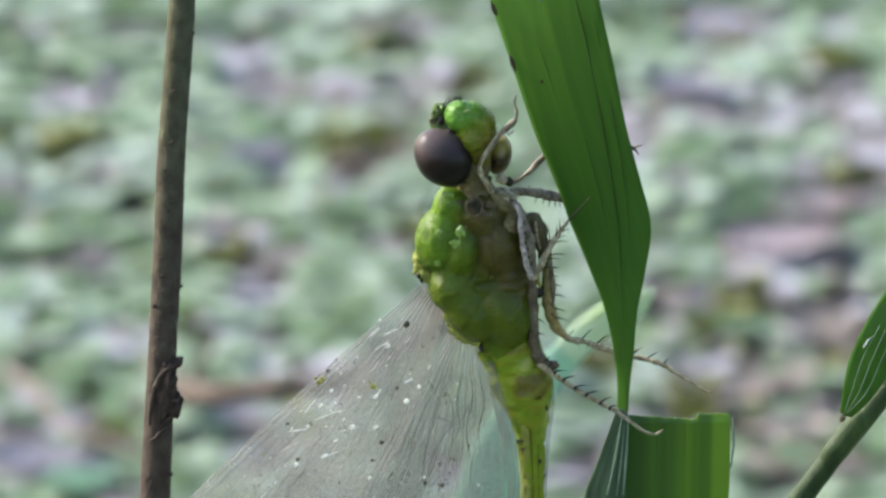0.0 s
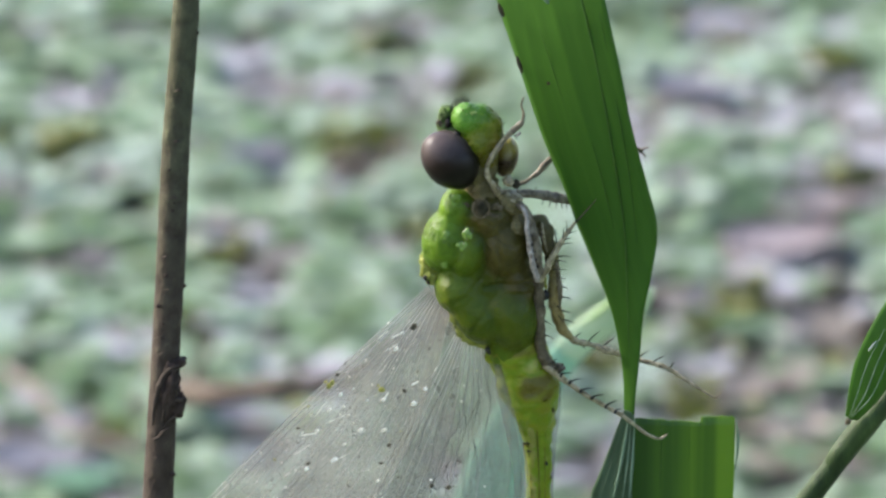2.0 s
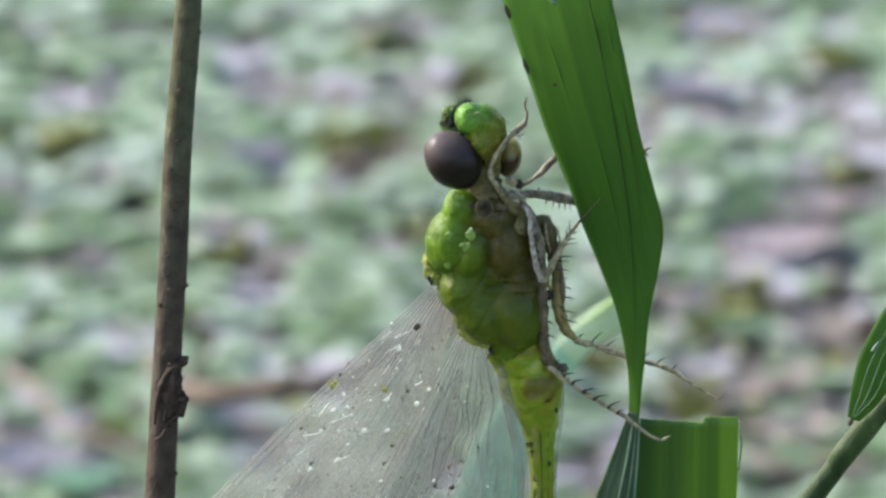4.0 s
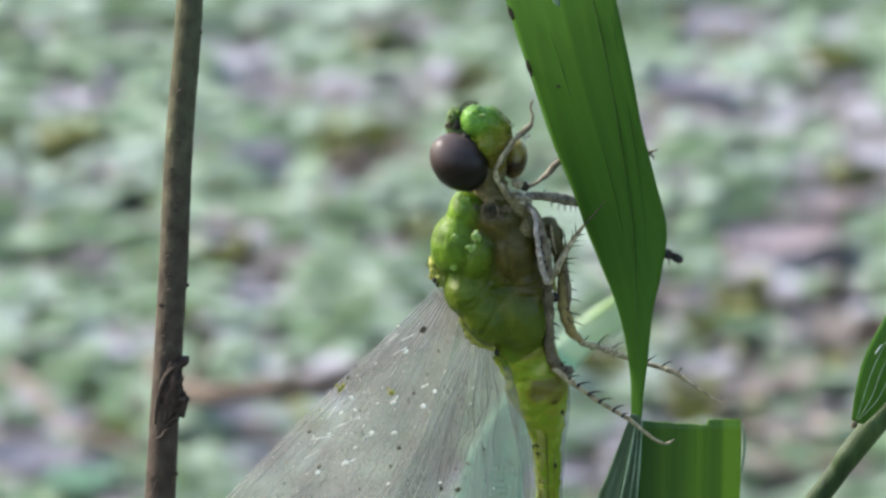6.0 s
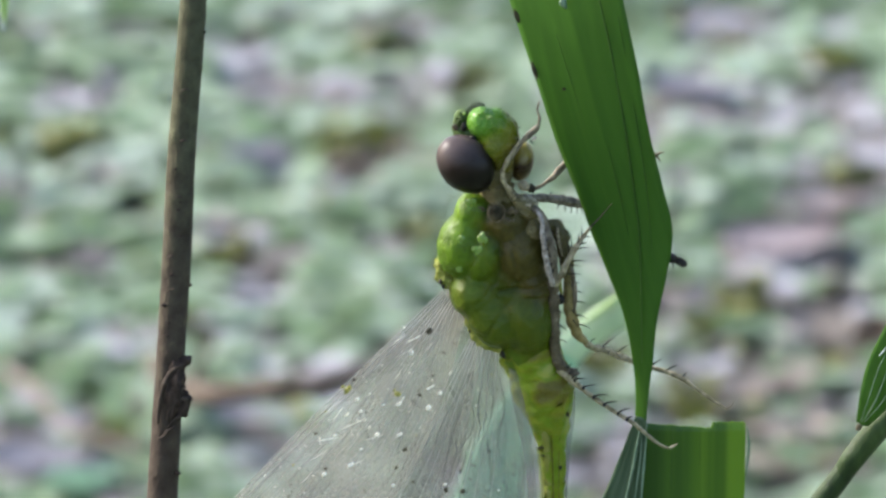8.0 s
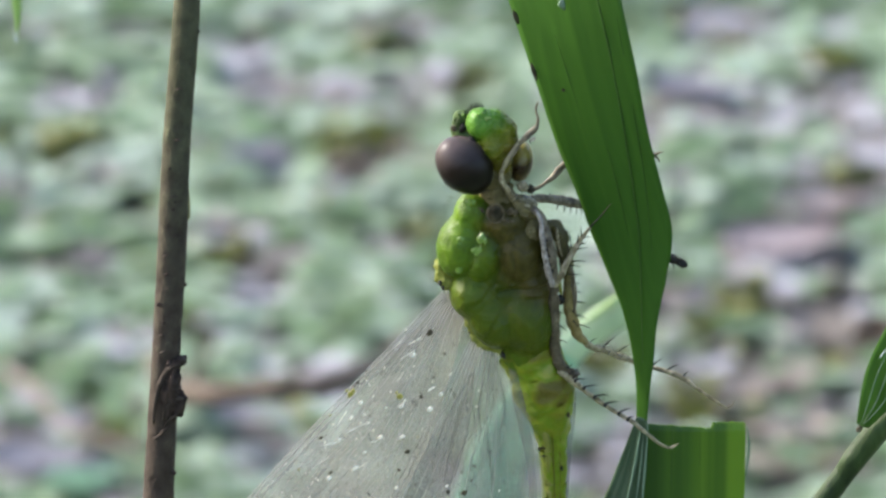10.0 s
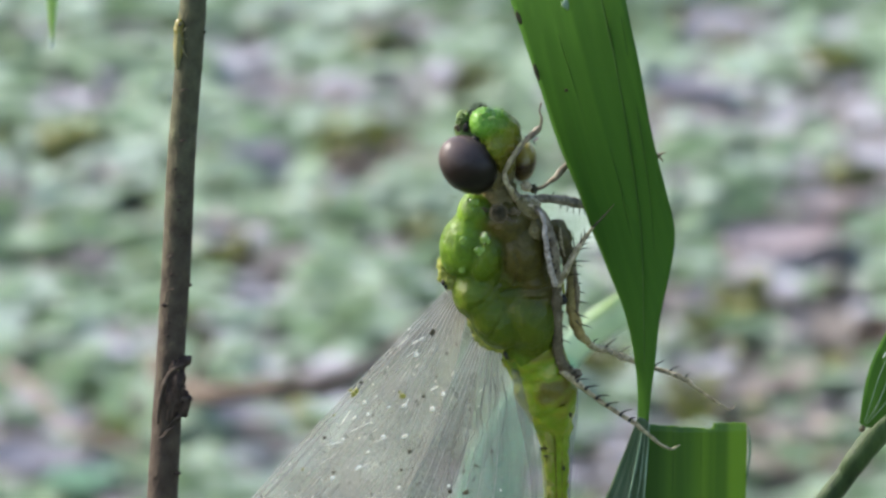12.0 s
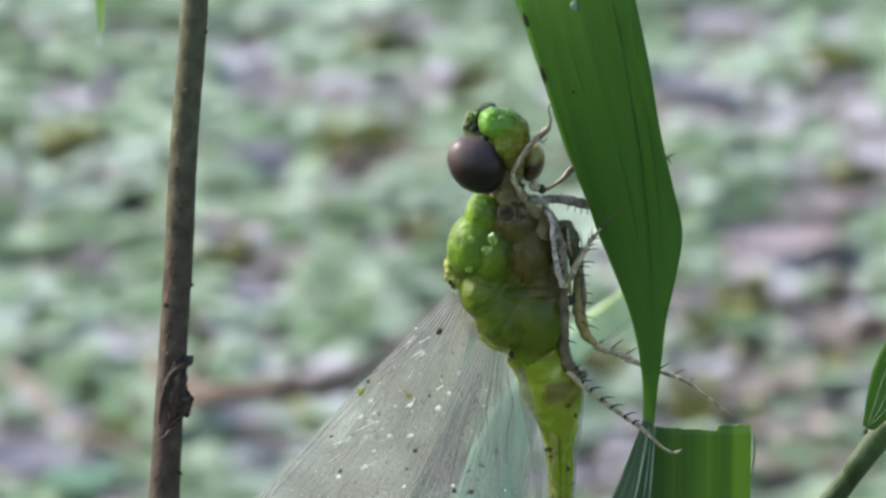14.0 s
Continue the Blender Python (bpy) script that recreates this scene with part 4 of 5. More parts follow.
    part("spiracle_rim", tube(pts, [0.05 + 0.025 * math.sin(i * 0.9) for i in range(17)], seg=7, n=2), TAN, th, "shiny round breathing pore rim")
    part("spiracle", blob(stage(875, 375, -2.25), (0.46, 0.25, 0.54), 0), GRIT, th, "dark breathing pore")
    for x, y, r in ((889, 626, 8), (776, 498, 5), (834, 594, 6), (829, 583, 5), (820, 548, 6), (821, 538, 5), (989, 528, 9), (781, 506, 4)):
        part("dark_dot", blob(stage(x, y, -1.2), (r / 28 * 0.8, 0.2, r / 26), rough=0.5, level=2, seed=y), BLACK, th)
    part("wing_socket", tube([stage(818, 536, -0.9), stage(820, 552, -1.0), stage(828, 575, -1.0), stage(835, 595, -1.0)], [0.1, 0.16, 0.14, 0.1], seg=8, n=5, rough=0.5, freq=3), TAN, th, "grey wing socket edge")
    for i in range(40):
        y = 348 + i * 6.4
        x = 800 - 38 * math.sin(min(1.0, (y - 335) / 130) * 1.57) + max(0, y - 500) * 0.62 + rng.uniform(-2, 2)
        part("hair", tube([stage(x + 6, y, -0.5), stage(x - 2, y - 2, -0.6), stage(x - rng.uniform(5, 11), y + rng.uniform(-7, 3), -0.7)], [0.016, 0.012, 0.004], seg=4, n=2), TAN, th)


def build_abdomen(df):
    line = ((926, 608, -0.2, 1.95), (950, 650, -0.3, 1.8), (959, 690, -0.25, 1.95), (967, 722, -0.2, 1.58), (972, 760, 0, 1.1), (974, 800, 0, 0.88), (976, 880, 0.2, 0.76), (974, 1000, 0.5, 0.8), (962, 1160, 0.8, 0.95), (945, 1300, 1, 0.6))
    spine_line = [v.to_3d() for v in smooth_line([(*stage(x, y, d), 0) for x, y, d, w in line], 8)]
    widths = [v[0] for v in smooth_line([(w, 0, 0) for x, y, d, w in line], 8, True)]
    cuts = [0, 9, 20, 38, 45, 51, 56, 61, 66, 72]
    # blotches: place, half width and height, marking (0 pale yellow, 0.35 green, 0.65 yellow green, 1 olive brown)
    blotches = [(stage(x, y, 0), w / 28, h / 28, m) for x, y, w, h, m in ((925, 612, 60, 12, 0.85), (966, 670, 26, 12, 1.15), (998, 686, 16, 24, 1.0), (950, 678, 14, 10, 1.0), (934, 626, 14, 6, 0.0), (962, 645, 12, 9, 0.05), (972, 630, 7, 12, 0.1), (925, 690, 9, 30, 0.25),
                                                                      (930, 660, 16, 14, 0.3), (935, 725, 20, 22, 0.3), (985, 720, 10, 30, 0.6), (1004, 745, 9, 60, 0.1), (975, 706, 14, 5, 0.15), (960, 750, 10, 14, 0.4), (958, 830, 8, 60, 0.1), (990, 840, 12, 70, 0.45))]

    def tone(p):
        total, weight = 0.55 * 0.25, 0.25
        for c, w, h, m in blotches:
            k = math.exp(-((p.x - c[0]) / w) ** 2 - ((p.z - c[2]) / h) ** 2)
            total, weight = total + m * k, weight + k
        return total / weight + 0.18 * noise.noise(p * 1.6)

    for i, (a, b) in enumerate(zip(cuts, cuts[1:])):
        pts = spine_line[a:b + 1]
        rad = widths[a:b + 1]
        rad = [r * (1.0 + 0.025 * math.sin(math.pi * j / (len(rad) - 1))) for j, r in enumerate(rad)]
        seg = part("abdomen_segment", tube(pts, rad, seg=36, n=4, flat=0.9, rough=0.16, freq=1.3, seed=i, caps=False, marks=tone), LIME, df, "yellow green soft abdomen ring")
        mid, r = pts[len(pts) // 2], rad[len(rad) // 2]
        if i >= 2:
            start = len(pts) // 2 if i == 2 else 0
            run = list(zip(pts, rad))[start:]
            part("pale_band", tube([p + Vector((-rr * 0.28, -(rr * 0.86 - 0.19), 0)) for p, rr in run], [0.1] + [0.25] * (len(run) - 1), seg=14, n=2, rough=0.4, freq=2.5), PALEBAND, seg, "pale yellow lengthwise band")
            for k, thick in ((-0.62, 0.04), (0.02, 0.05), (0.5, 0.03)):
                part("stripe", tube([p + Vector((rr * k, -rr * 0.89 * math.sqrt(1 - k * k), 0)) for p, rr in run], [0.02] + [thick] * (len(run) - 1), seg=6, n=2, rough=0.9, freq=3), OLIVE, seg, "thin brown line")
        if i in (3, 5):
            part("dark_dot", blob(mid + Vector((r * 0.62, -r * 0.72, 0)), (0.1, 0.1, 0.16), level=2, rough=0.3), BLACK, seg)
        if i == 2:
            for x, y, sx, sy in ((1002, 732, 3, 5), (954, 791, 8, 2), (958, 805, 5, 2), (968, 770, 3, 3)):
                part("dark_dot", blob(stage(x, y, -1.25 if y < 740 else -0.85), (sx / 28, 0.08, sy / 28), level=2, rough=0.4), GRIT, seg)
    part("side_membrane", ribbon([(*stage(902, 640, -1.3), 0.2, 0, 0.1), (*stage(910, 690, -1.6), 0.34, 0, 0.1), (*stage(925, 750, -1.4), 0.44, 0, 0.1), (*stage(941, 820, -1.0), 0.5, 0, 0.1), (*stage(947, 900, -0.8), 0.5, 0, 0.1), (*stage(947, 980, -0.6), 0.4, 0, 0.1)], 0.05, 8, 6), CLEARFILM, df, "thin greyish skin along abdomen")
    part("side_membrane", ribbon([(*stage(1014, 690, -0.2), 0.05, 0, 0), (*stage(1011, 730, -0.2), 0.16, 0, 0), (*stage(1004, 780, -0.1), 0.18, 0, 0), (*stage(999, 850, 0), 0.14, 0, 0), (*stage(997, 930, 0.2), 0.1, 0, 0)], 0.04, 4, 6), CLEARFILM, df)


def build_legs(df):
    lg = part("front_leg", limb(((908, 352, -1.2), (896, 334, -1.7), (886, 314, -2.0), (885, 300, -2.0)), [0.22, 0.19, 0.17, 0.14]), LEG, df, "pale front leg bent past the face")
    part("tibia", limb(((885, 302, -2.0), (898, 277, -1.9), (914, 254, -1.6), (930, 238, -1.4)), [0.15, 0.13, 0.13, 0.13]), LEG, lg)
    # a second, grey tube puts the shin's shaded side into colour
    part("tibia", limb(((893, 294, -1.85), (906, 270, -1.75), (921, 248, -1.5), (936, 234, -1.3), (949, 222, -1.2)), [0.1, 0.13, 0.17, 0.22, 0.16]), LEG_GREY, lg, "grey shaded edge of front shin")
    part("tarsus", limb(((948, 225, -1.2), (951, 208, -1.1), (947, 192, -0.9), (951, 177, -0.7)), [0.13, 0.1, 0.08, 0.06]), LEG_GREY, lg)
    # small silvery lump imitates a glint at the joint
    part("joint", blob(stage(941, 244, -1.5), (0.2, 0.15, 0.1), -30, rough=0.6, freq=2), LEG_GLINT, lg, "white glint painted on front leg joint")
    bristles(lg, ((908, 262, 902, 254), (918, 250, 910, 243), (926, 240, 917, 236), (933, 246, 940, 254)), -1.8, r=0.03)
    part("trochanter", blob(stage(924, 328, -1.7), (0.34, 0.42, 0.31), 20, rough=0.7, freq=2.5), LEG, lg, "shiny whitish round leg joint")
    part("trochanter", blob(stage(937, 333, -1.4), (0.26, 0.35, 0.26), 30, rough=0.7, freq=2.5), GRIT, lg)
    lg = part("far_front_leg", limb(((936, 336, 1.6), (956, 326, 1.9), (974, 313, 2.1), (986, 300, 2.3), (1000, 286, 2.5)), [0.13, 0.13, 0.17, 0.23, 0.22], rough=0.4, freq=2.2), LEG_GREY, df, "mottled grey far front leg behind the blade")
    part("tarsus", limb(((1000, 286, 2.5), (1050, 262, 2.7), (1120, 290, 2.4), (1148, 280, 1.4), (1158, 270, 1.0)), [0.2, 0.14, 0.11, 0.1, 0.08]), LEG_GREY, lg)
    for q in ((1173, 268), (1166, 286), (1147, 268)):
        part("claw", tube([stage(1157, 275, 1.0), stage((1157 + q[0]) / 2, (275 + q[1]) / 2 - 3, 0.9), stage(*q, 0.9)], [0.09, 0.07, 0.02], seg=5, n=3), LEG_GREY, lg)
    lg = part("far_middle_leg", limb(((922, 353, 0.2), (948, 349, 0.6), (975, 350, 1.2), (1005, 355, 2.0), (1045, 366, 2.6)), [0.3, 0.27, 0.28, 0.35, 0.28], rough=0.4, freq=2), LEG_GREY, df, "grey far middle leg behind the blade")
    bristles(lg, ((985, 360, 982, 370), (997, 362, 996, 374), (1008, 364, 1007, 377), (1018, 366, 1018, 378), (1026, 368, 1027, 380), (970, 344, 974, 336)), 1.4, r=0.04)
    part("coxa", blob(stage(930, 356, -1), (0.7, 0.8, 0.36), 20, rough=0.5, freq=2.5), LEG, df, "pale brown leg base")
    lg = part("middle_leg", limb(((940, 366, -1.7), (954, 380, -2.0), (964, 410, -2.2), (971, 446, -2.3), (974, 478, -2.3), (976, 502, -2.3)), [0.22, 0.26, 0.34, 0.4, 0.36, 0.24]), LEG_GREY, df, "silvery grey middle leg folded into a hook")
    # silvery tube imitates the highlight along the grey thigh
    part("thigh_glint", limb(((946, 368, -2.0), (954, 384, -2.25), (957, 412, -2.5), (962, 448, -2.62), (968, 480, -2.6), (976, 504, -2.5)), [0.12, 0.14, 0.16, 0.18, 0.2, 0.18], seg=9), LEG_GLINT, lg, "painted silvery highlight along thigh")
    for x, y in ((963, 440), (967, 452), (969, 466), (973, 478), (962, 424)):
        part("dark_dot", blob(stage(x + 3, y, -2.78), (0.09, 0.06, 0.12), level=1, rough=0.4), BLACK, lg)
    part("tibia", limb(((976, 504, -2.4), (988, 488, -2.3), (1000, 464, -2.1), (1012, 442, -1.9), (1028, 418, -1.7), (1042, 400, -1.5)), [0.2, 0.22, 0.21, 0.18, 0.14, 0.09]), LEG, lg)
    part("tarsus", limb(((1042, 400, -1.5), (1062, 379, -1.2), (1079, 359, -1.0)), [0.08, 0.055, 0.03], seg=7, rough=0.4, freq=2.5), GRIT, lg, "dull olive foot of middle leg")
    bristles(lg, ((1004, 446, 999, 412), (1009, 438, 1006, 406), (1027, 418, 1026, 396), (1020, 428, 1022, 408), (1016, 440, 1040, 437), (1022, 432, 1036, 428), (1009, 461, 1035, 461), (1004, 468, 1026, 470), (1002, 484, 1027, 485), (1030, 420, 1044, 417)), -1.9, r=0.045)
    lg = part("rear_middle_leg", limb(((962, 404, -0.9), (980, 396, -0.9), (988, 412, -0.9), (996, 446, -0.9), (1004, 492, -0.8), (1004, 530, -0.7), (1010, 568, -0.6), (1022, 594, -0.5), (1036, 606, -0.5)), [0.3, 0.42, 0.5, 0.46, 0.4, 0.38, 0.36, 0.3, 0.2], marks=[0, 0, 0.1, 0.2, 0.4, 0.7, 1, 1, 0.9], seg=12), LEG_YELLOW, df, "yellowish leg reaching past the blade")
    part("stripe", limb(((1006, 468, -1.15), (1011, 492, -1.1), (1014, 520, -1.0), (1014, 548, -0.9)), [0.08, 0.17, 0.17, 0.08], seg=7), LEG_GREY, lg, "grey stripe")
    part("stripe", limb(((983, 402, -1.42), (985, 425, -1.45), (992, 452, -1.4)), [0.06, 0.12, 0.05], seg=7), LEG, lg, "pale streak")
    part("stripe", limb(((988, 490, -1.2), (988, 505, -1.2), (991, 520, -1.1)), [0.08, 0.13, 0.06], seg=7), PALEBAND, lg, "pale yellow streak")
    bristles(lg, ((1016, 532, 1036, 537), (1006, 544, 1016, 558), (1016, 556, 1038, 563), (1010, 564, 1020, 578), (1020, 572, 1042, 580), (1014, 514, 1030, 518), (1010, 500, 1024, 500)), -0.9, r=0.05)
    tib = part("reaching_shin", limb(((1026, 600, -0.5), (1042, 611, -0.2), (1064, 617, 0.1), (1090, 626, 0.3), (1120, 638, 0.5), (1160, 651, 0.5), (1196, 662, 0.4), (1214, 672, 0.3)), [0.19, 0.22, 0.19, 0.21, 0.18, 0.15, 0.16, 0.13], rough=0.45, freq=2.5), LEG, df, "pale bristly shin of the reaching leg", pivot=(8.67, -0.5, 304.12))
    part("tarsus", limb(((1212, 671, 0.3), (1232, 686, 0.2), (1256, 703, 0), (1285, 721, -0.2)), [0.14, 0.1, 0.09, 0.06], seg=7), LEG, tib)
    part("claw", tube([stage(1283, 720, -0.2), stage(1292, 716, -0.2), stage(1298, 704, -0.2)], [0.06, 0.045, 0.01], seg=5, n=3), LEG_GREY, tib)
    bristles(tib, ((1064, 612, 1086, 594), (1090, 621, 1113, 607), (1152, 644, 1171, 632), (1178, 652, 1198, 643), (1040, 606, 1052, 596)), -0.1, r=0.055)
    bristles(tib, ((1050, 618, 1058, 626), (1088, 624, 1096, 632), (1164, 653, 1178, 660), (1196, 664, 1206, 672), (1206, 664, 1216, 655), (1076, 620, 1070, 629), (1186, 658, 1194, 668)), -0.1, r=0.04)
    part("hind_thigh", limb(((974, 494, -1.3), (976, 530, -1.35), (977, 575, -1.4), (979, 615, -1.45), (988, 645, -1.5), (1004, 660, -1.5)), [0.36, 0.4, 0.4, 0.36, 0.36, 0.3]), TAN, df, "grey brown hind thigh against the body")
    hind = part("hind_shin", limb(((986, 652, -1.6), (1008, 670, -1.6), (1030, 688, -1.5), (1062, 711, -1.4), (1098, 734, -1.2), (1122, 748, -1)), [0.26, 0.24, 0.18, 0.16, 0.15, 0.14], rough=0.2, freq=2), LEG, df, "pale bristly hind shin", pivot=(7.15, -1.5, 303.05))
    part("knee", blob(stage(1012, 658, -1.6), (0.34, 0.3, 0.3), 40, rough=0.8, freq=2), LEG_GREY, hind, "dark mottled knee")
    part("tarsus", limb(((1120, 747, -1), (1146, 769, -0.7), (1166, 784, -0.4), (1184, 790, 0.1), (1197, 783, 0.6)), [0.13, 0.11, 0.1, 0.09, 0.06], seg=7), LEG, hind)
    bristles(hind, ((1014, 670, 1036, 669), (1030, 683, 1054, 680), (1049, 699, 1074, 697), (1068, 712, 1092, 709), (1092, 728, 1114, 720), (1108, 738, 1120, 736)), -1.75, r=0.06, based=True)
    bristles(hind, ((1004, 660, 1018, 652), (1010, 668, 1020, 660), (1000, 650, 1010, 642)), -1.8, r=0.05)
    bristles(df, ((986, 574, 1000, 583), (986, 599, 1002, 606), (984, 548, 992, 553)), -1.6, r=0.05)
    return tib, hind


def build_dragonfly():
    df = thing("dragonfly", (3.79, 0, 308.52), "green teneral dragonfly clinging upright to grass", "dragonfly")
    build_head(df)
    build_thorax(df)
    build_abdomen(df)
    wings = {}
    for name, root, angle, length, chord, swing, label in (
            ("forewing", (0.07, -0.9, 307.82), 214.7, 29, 8.8, 34, "smoky clear forewing specked with dew"),
            ("hindwing", (1.93, -0.4, 304.85), 243.6, 31, 8.5, 14, "smoky clear broad hindwing beside the abdomen"),
            ("forewing", (0.29, 0.8, 307), 236, 33, 7.6, -24, "smoky clear far forewing"),
            ("hindwing", (2.08, 0.8, 304.25), 248.2, 31, 8.3, -20, "smoky clear far hindwing")):
        wings.setdefault(name, []).append(build_wing(df, name, root, angle, length, chord, swing, label))
    tib, hind = build_legs(df)
    return df, wings, tib, hind


def wing_half(u):
    """Leading and trailing edge of a wing at u along its length, as shares of the chord."""
    lead = 0.05 * math.sin(math.pi * u) - 0.05 * u
    trail = -0.3 - 0.7 * math.sin(0.5 * math.pi * u / 0.4) if u < 0.4 else -max(1 - ((u - 0.4) / 0.6) ** 2.6, 0) ** 0.6
    return lead, min(trail, -0.02)


# drops and specks on the near wings: place, size, length over width
LARGE_DROPS = [(725, 624, 0.15, 1.1), (774, 697, 0.13, 1), (754, 722, 0.17, 1), (705, 711, 0.11, 1.7), (700, 768, 0.1, 2), (630, 701, 0.11, 1.2),
               (573, 836, 0.12, 1.3), (618, 822, 0.1, 2.6), (665, 763, 0.11, 1.6), (690, 858, 0.08, 1.8)]
SMALL_DROPS = [(710, 577, 0.06, 1.5), (648, 673, 0.05, 1), (675, 712, 0.06, 2), (608, 731, 0.07, 2.6), (635, 725, 0.07, 1.6), (587, 772, 0.07, 2.2),
               (575, 743, 0.05, 1), (632, 795, 0.06, 2.4), (735, 595, 0.06, 1.8), (720, 602, 0.06, 1.6), (655, 695, 0.06, 1.3), (560, 772, 0.05, 2),
               (678, 600, 0.05, 1.2), (723, 655, 0.05, 1), (785, 858, 0.07, 1.5), (840, 712, 0.05, 1), (876, 868, 0.06, 1)]
DARK_SPECKS = [(813, 828, 0.09, 1), (833, 822, 0.1, 1), (861, 796, 0.1, 1), (831, 846, 0.08, 1), (757, 584, 0.24, 1.3), (740, 696, 0.14, 1), (760, 665, 0.09, 1), (712, 795, 0.15, 1.5), (698, 826, 0.12, 1.2), (571, 829, 0.12, 1.4),
               (790, 863, 0.15, 1), (820, 866, 0.2, 1.2), (837, 823, 0.09, 1), (815, 831, 0.09, 1), (621, 673, 0.12, 1), (557, 765, 0.11, 1.3),
               (640, 650, 0.08, 1), (685, 690, 0.05, 1)]
YELLOW_SPECKS = [(608, 693, 0.22, 1), (617, 684, 0.18, 1), (604, 683, 0.12, 1), (697, 697, 0.22, 1), (692, 690, 0.12, 1)]
# glints along the veins, modelled as thin white streaks: both ends and thickness
VEIN_GLINTS = [((752, 688), (812, 645), 0.028), ((752, 687), (762, 680), 0.07), ((790, 662), (800, 656), 0.055), ((728, 612), (700, 632), 0.03), ((740, 592), (722, 603), 0.05), ((640, 776), (672, 768), 0.022),
           ((545, 812), (575, 795), 0.018), ((610, 826), (640, 812), 0.03), ((765, 552), (800, 525), 0.03), ((600, 755), (640, 738), 0.03), ((700, 715), (712, 702), 0.05), ((560, 778), (592, 770), 0.045)]


# bowed dark veins of the near hindwing
BOWED_VEINS = [((845, 655), (822, 692), (804, 740), (790, 800), (782, 850)), ((824, 700), (836, 722), (836, 756), (818, 788), (800, 818), (790, 860)), ((818, 712), (808, 745), (796, 790)), ((852, 668), (846, 715), (846, 760), (832, 808)),
               ((866, 662), (868, 712), (858, 768), (866, 815), (870, 850)), ((878, 660), (890, 715), (880, 765), (886, 820)), ((836, 756), (822, 752), (808, 745)), ((846, 715), (834, 722)), ((868, 712), (858, 735), (846, 760)), ((834, 660), (806, 700), (780, 745), (764, 800))]


def build_wing(df, name, root, angle, length, chord, swing, label):
    """A pleated membrane with long veins, cross veins, dew and dust. angle: from the right, anticlockwise; swing: towards the viewer if positive."""
    a = radians(angle)
    along, across = Vector((math.cos(a), 0, math.sin(a))), Vector((math.sin(a), 0, -math.cos(a)))
    if across.x > 0:
        across = -across
    out = Matrix.Rotation(radians(swing), 3, "Z")
    root = Vector(root)

    def at(u, v):
        """u along, v: 0 at the leading edge, 1 at the trailing edge."""
        lead, trail = wing_half(u)
        w = lead + (trail - lead) * v
        pleat = 0.05 * math.sin(v * 19) * (1 - v) * min(1, u * 6) + 0.5 * math.sin(u * 3 + v * 2) * u
        p = along * (u * length) + across * (w * chord) + Vector((0, pleat, 0))
        return root + out @ p

    nu, nv = 34, 26
    bm = bmesh.new()
    grid = [[bm.verts.new(at(i / nu * 0.995, k / nv)) for k in range(nv + 1)] for i in range(nu + 1)]
    for g, h in zip(grid, grid[1:]):
        for k in range(nv):
            bm.faces.new((g[k], h[k], h[k + 1], g[k + 1]))
    wing = part(name, bm, MEMBRANE if name == "forewing" else CLEARFILM, df, label, pivot=root)
    lift = Vector((0, -0.04, 0))
    for v0, v1, r in ((0, 0, 0.06), (0.05, 0.04, 0.07), (0.1, 0.09, 0.09), (0.16, 0.17, 0.05), (0.2, 0.24, 0.06), (0.25, 0.33, 0.05), (0.32, 0.44, 0.05), (0.4, 0.57, 0.045), (0.48, 0.68, 0.04), (0.6, 0.82, 0.04), (1, 1, 0.03)):
        pts = [at(0.01 + 0.97 * i / 22, v0 + (v1 - v0) * min(1, 2.2 * i / 22)) + lift for i in range(23)]
        part("long_vein", tube(pts, [r * (0.5 if swing > 0 else 0.32) * (1 - 0.5 * i / 22) for i in range(23)], seg=5, n=1, rough=0.5, freq=1.5), WINGVEIN, wing)
    bm = bmesh.new()
    r = random.Random(int(angle * 10 + length))
    rows_v, step, wob = 20, 0.017, [r.uniform(-1, 1) for _ in range(4001)]

    wire = 0.016 if name == "hindwing" and swing > 0 else 0.011

    def knot(c, j):
        k = (c * 37 + j * 101) % 4000
        return at(0.04 + c * step / 2 + wob[k] * 0.005, min(max(j / rows_v + wob[k + 1] * 0.017, 0), 1)) + lift

    for j in range(rows_v + 1):
        for c in range(int(0.6 / step) * 2):
            if c > 16 + (j * 7) % 9:
                tube([knot(c, j), knot(c + 1, j)], [wire, wire], seg=3, n=1, bm=bm)
            if j < rows_v and (c + j) % 2 == 0 and c > 6:
                tube([knot(c, j), knot(c, j + 1)], [wire, wire], seg=3, n=1, bm=bm)
    part("vein_net", bm, NETVEIN if name == "hindwing" else PALENET, wing, "fine net of cross veins", kind="stuff")
    if swing > 0:
        def spot(x, y):
            """The place on this wing that lies behind (x, y) on the stage."""
            best = (9, 0, 0)
            for i in range(2, 70):
                for k in range(41):
                    p = at(i / 100, k / 40)
                    best = min(best, ((p - Vector(stage(x, y, p.y))).xz.length, i / 100, k / 40))
            return best

        for x, y, s, longer, mt in [(*q[:2], q[2] * (1.05 if m == DEW_GLINT else 0.8), q[3], m) for spots, m in ((LARGE_DROPS, DEW_GLINT), (SMALL_DROPS, DEW_GLINT), (DARK_SPECKS, GRIT), (YELLOW_SPECKS, YELLOWGRIT)) for q in spots]:
            best = spot(x, y)
            if best[0] < 0.25 and (name == "forewing") == (x < 780):
                part("dew_drop" if mt == DEW_GLINT else "dust_speck", blob(at(*best[1:]) + Vector((0, -0.08, 0)), (s, s * 0.6, s * longer), 35 + x % 40, level=2, rough=0.5 if mt == DEW_GLINT else 0.9, freq=2.0, seed=x), mt, wing)
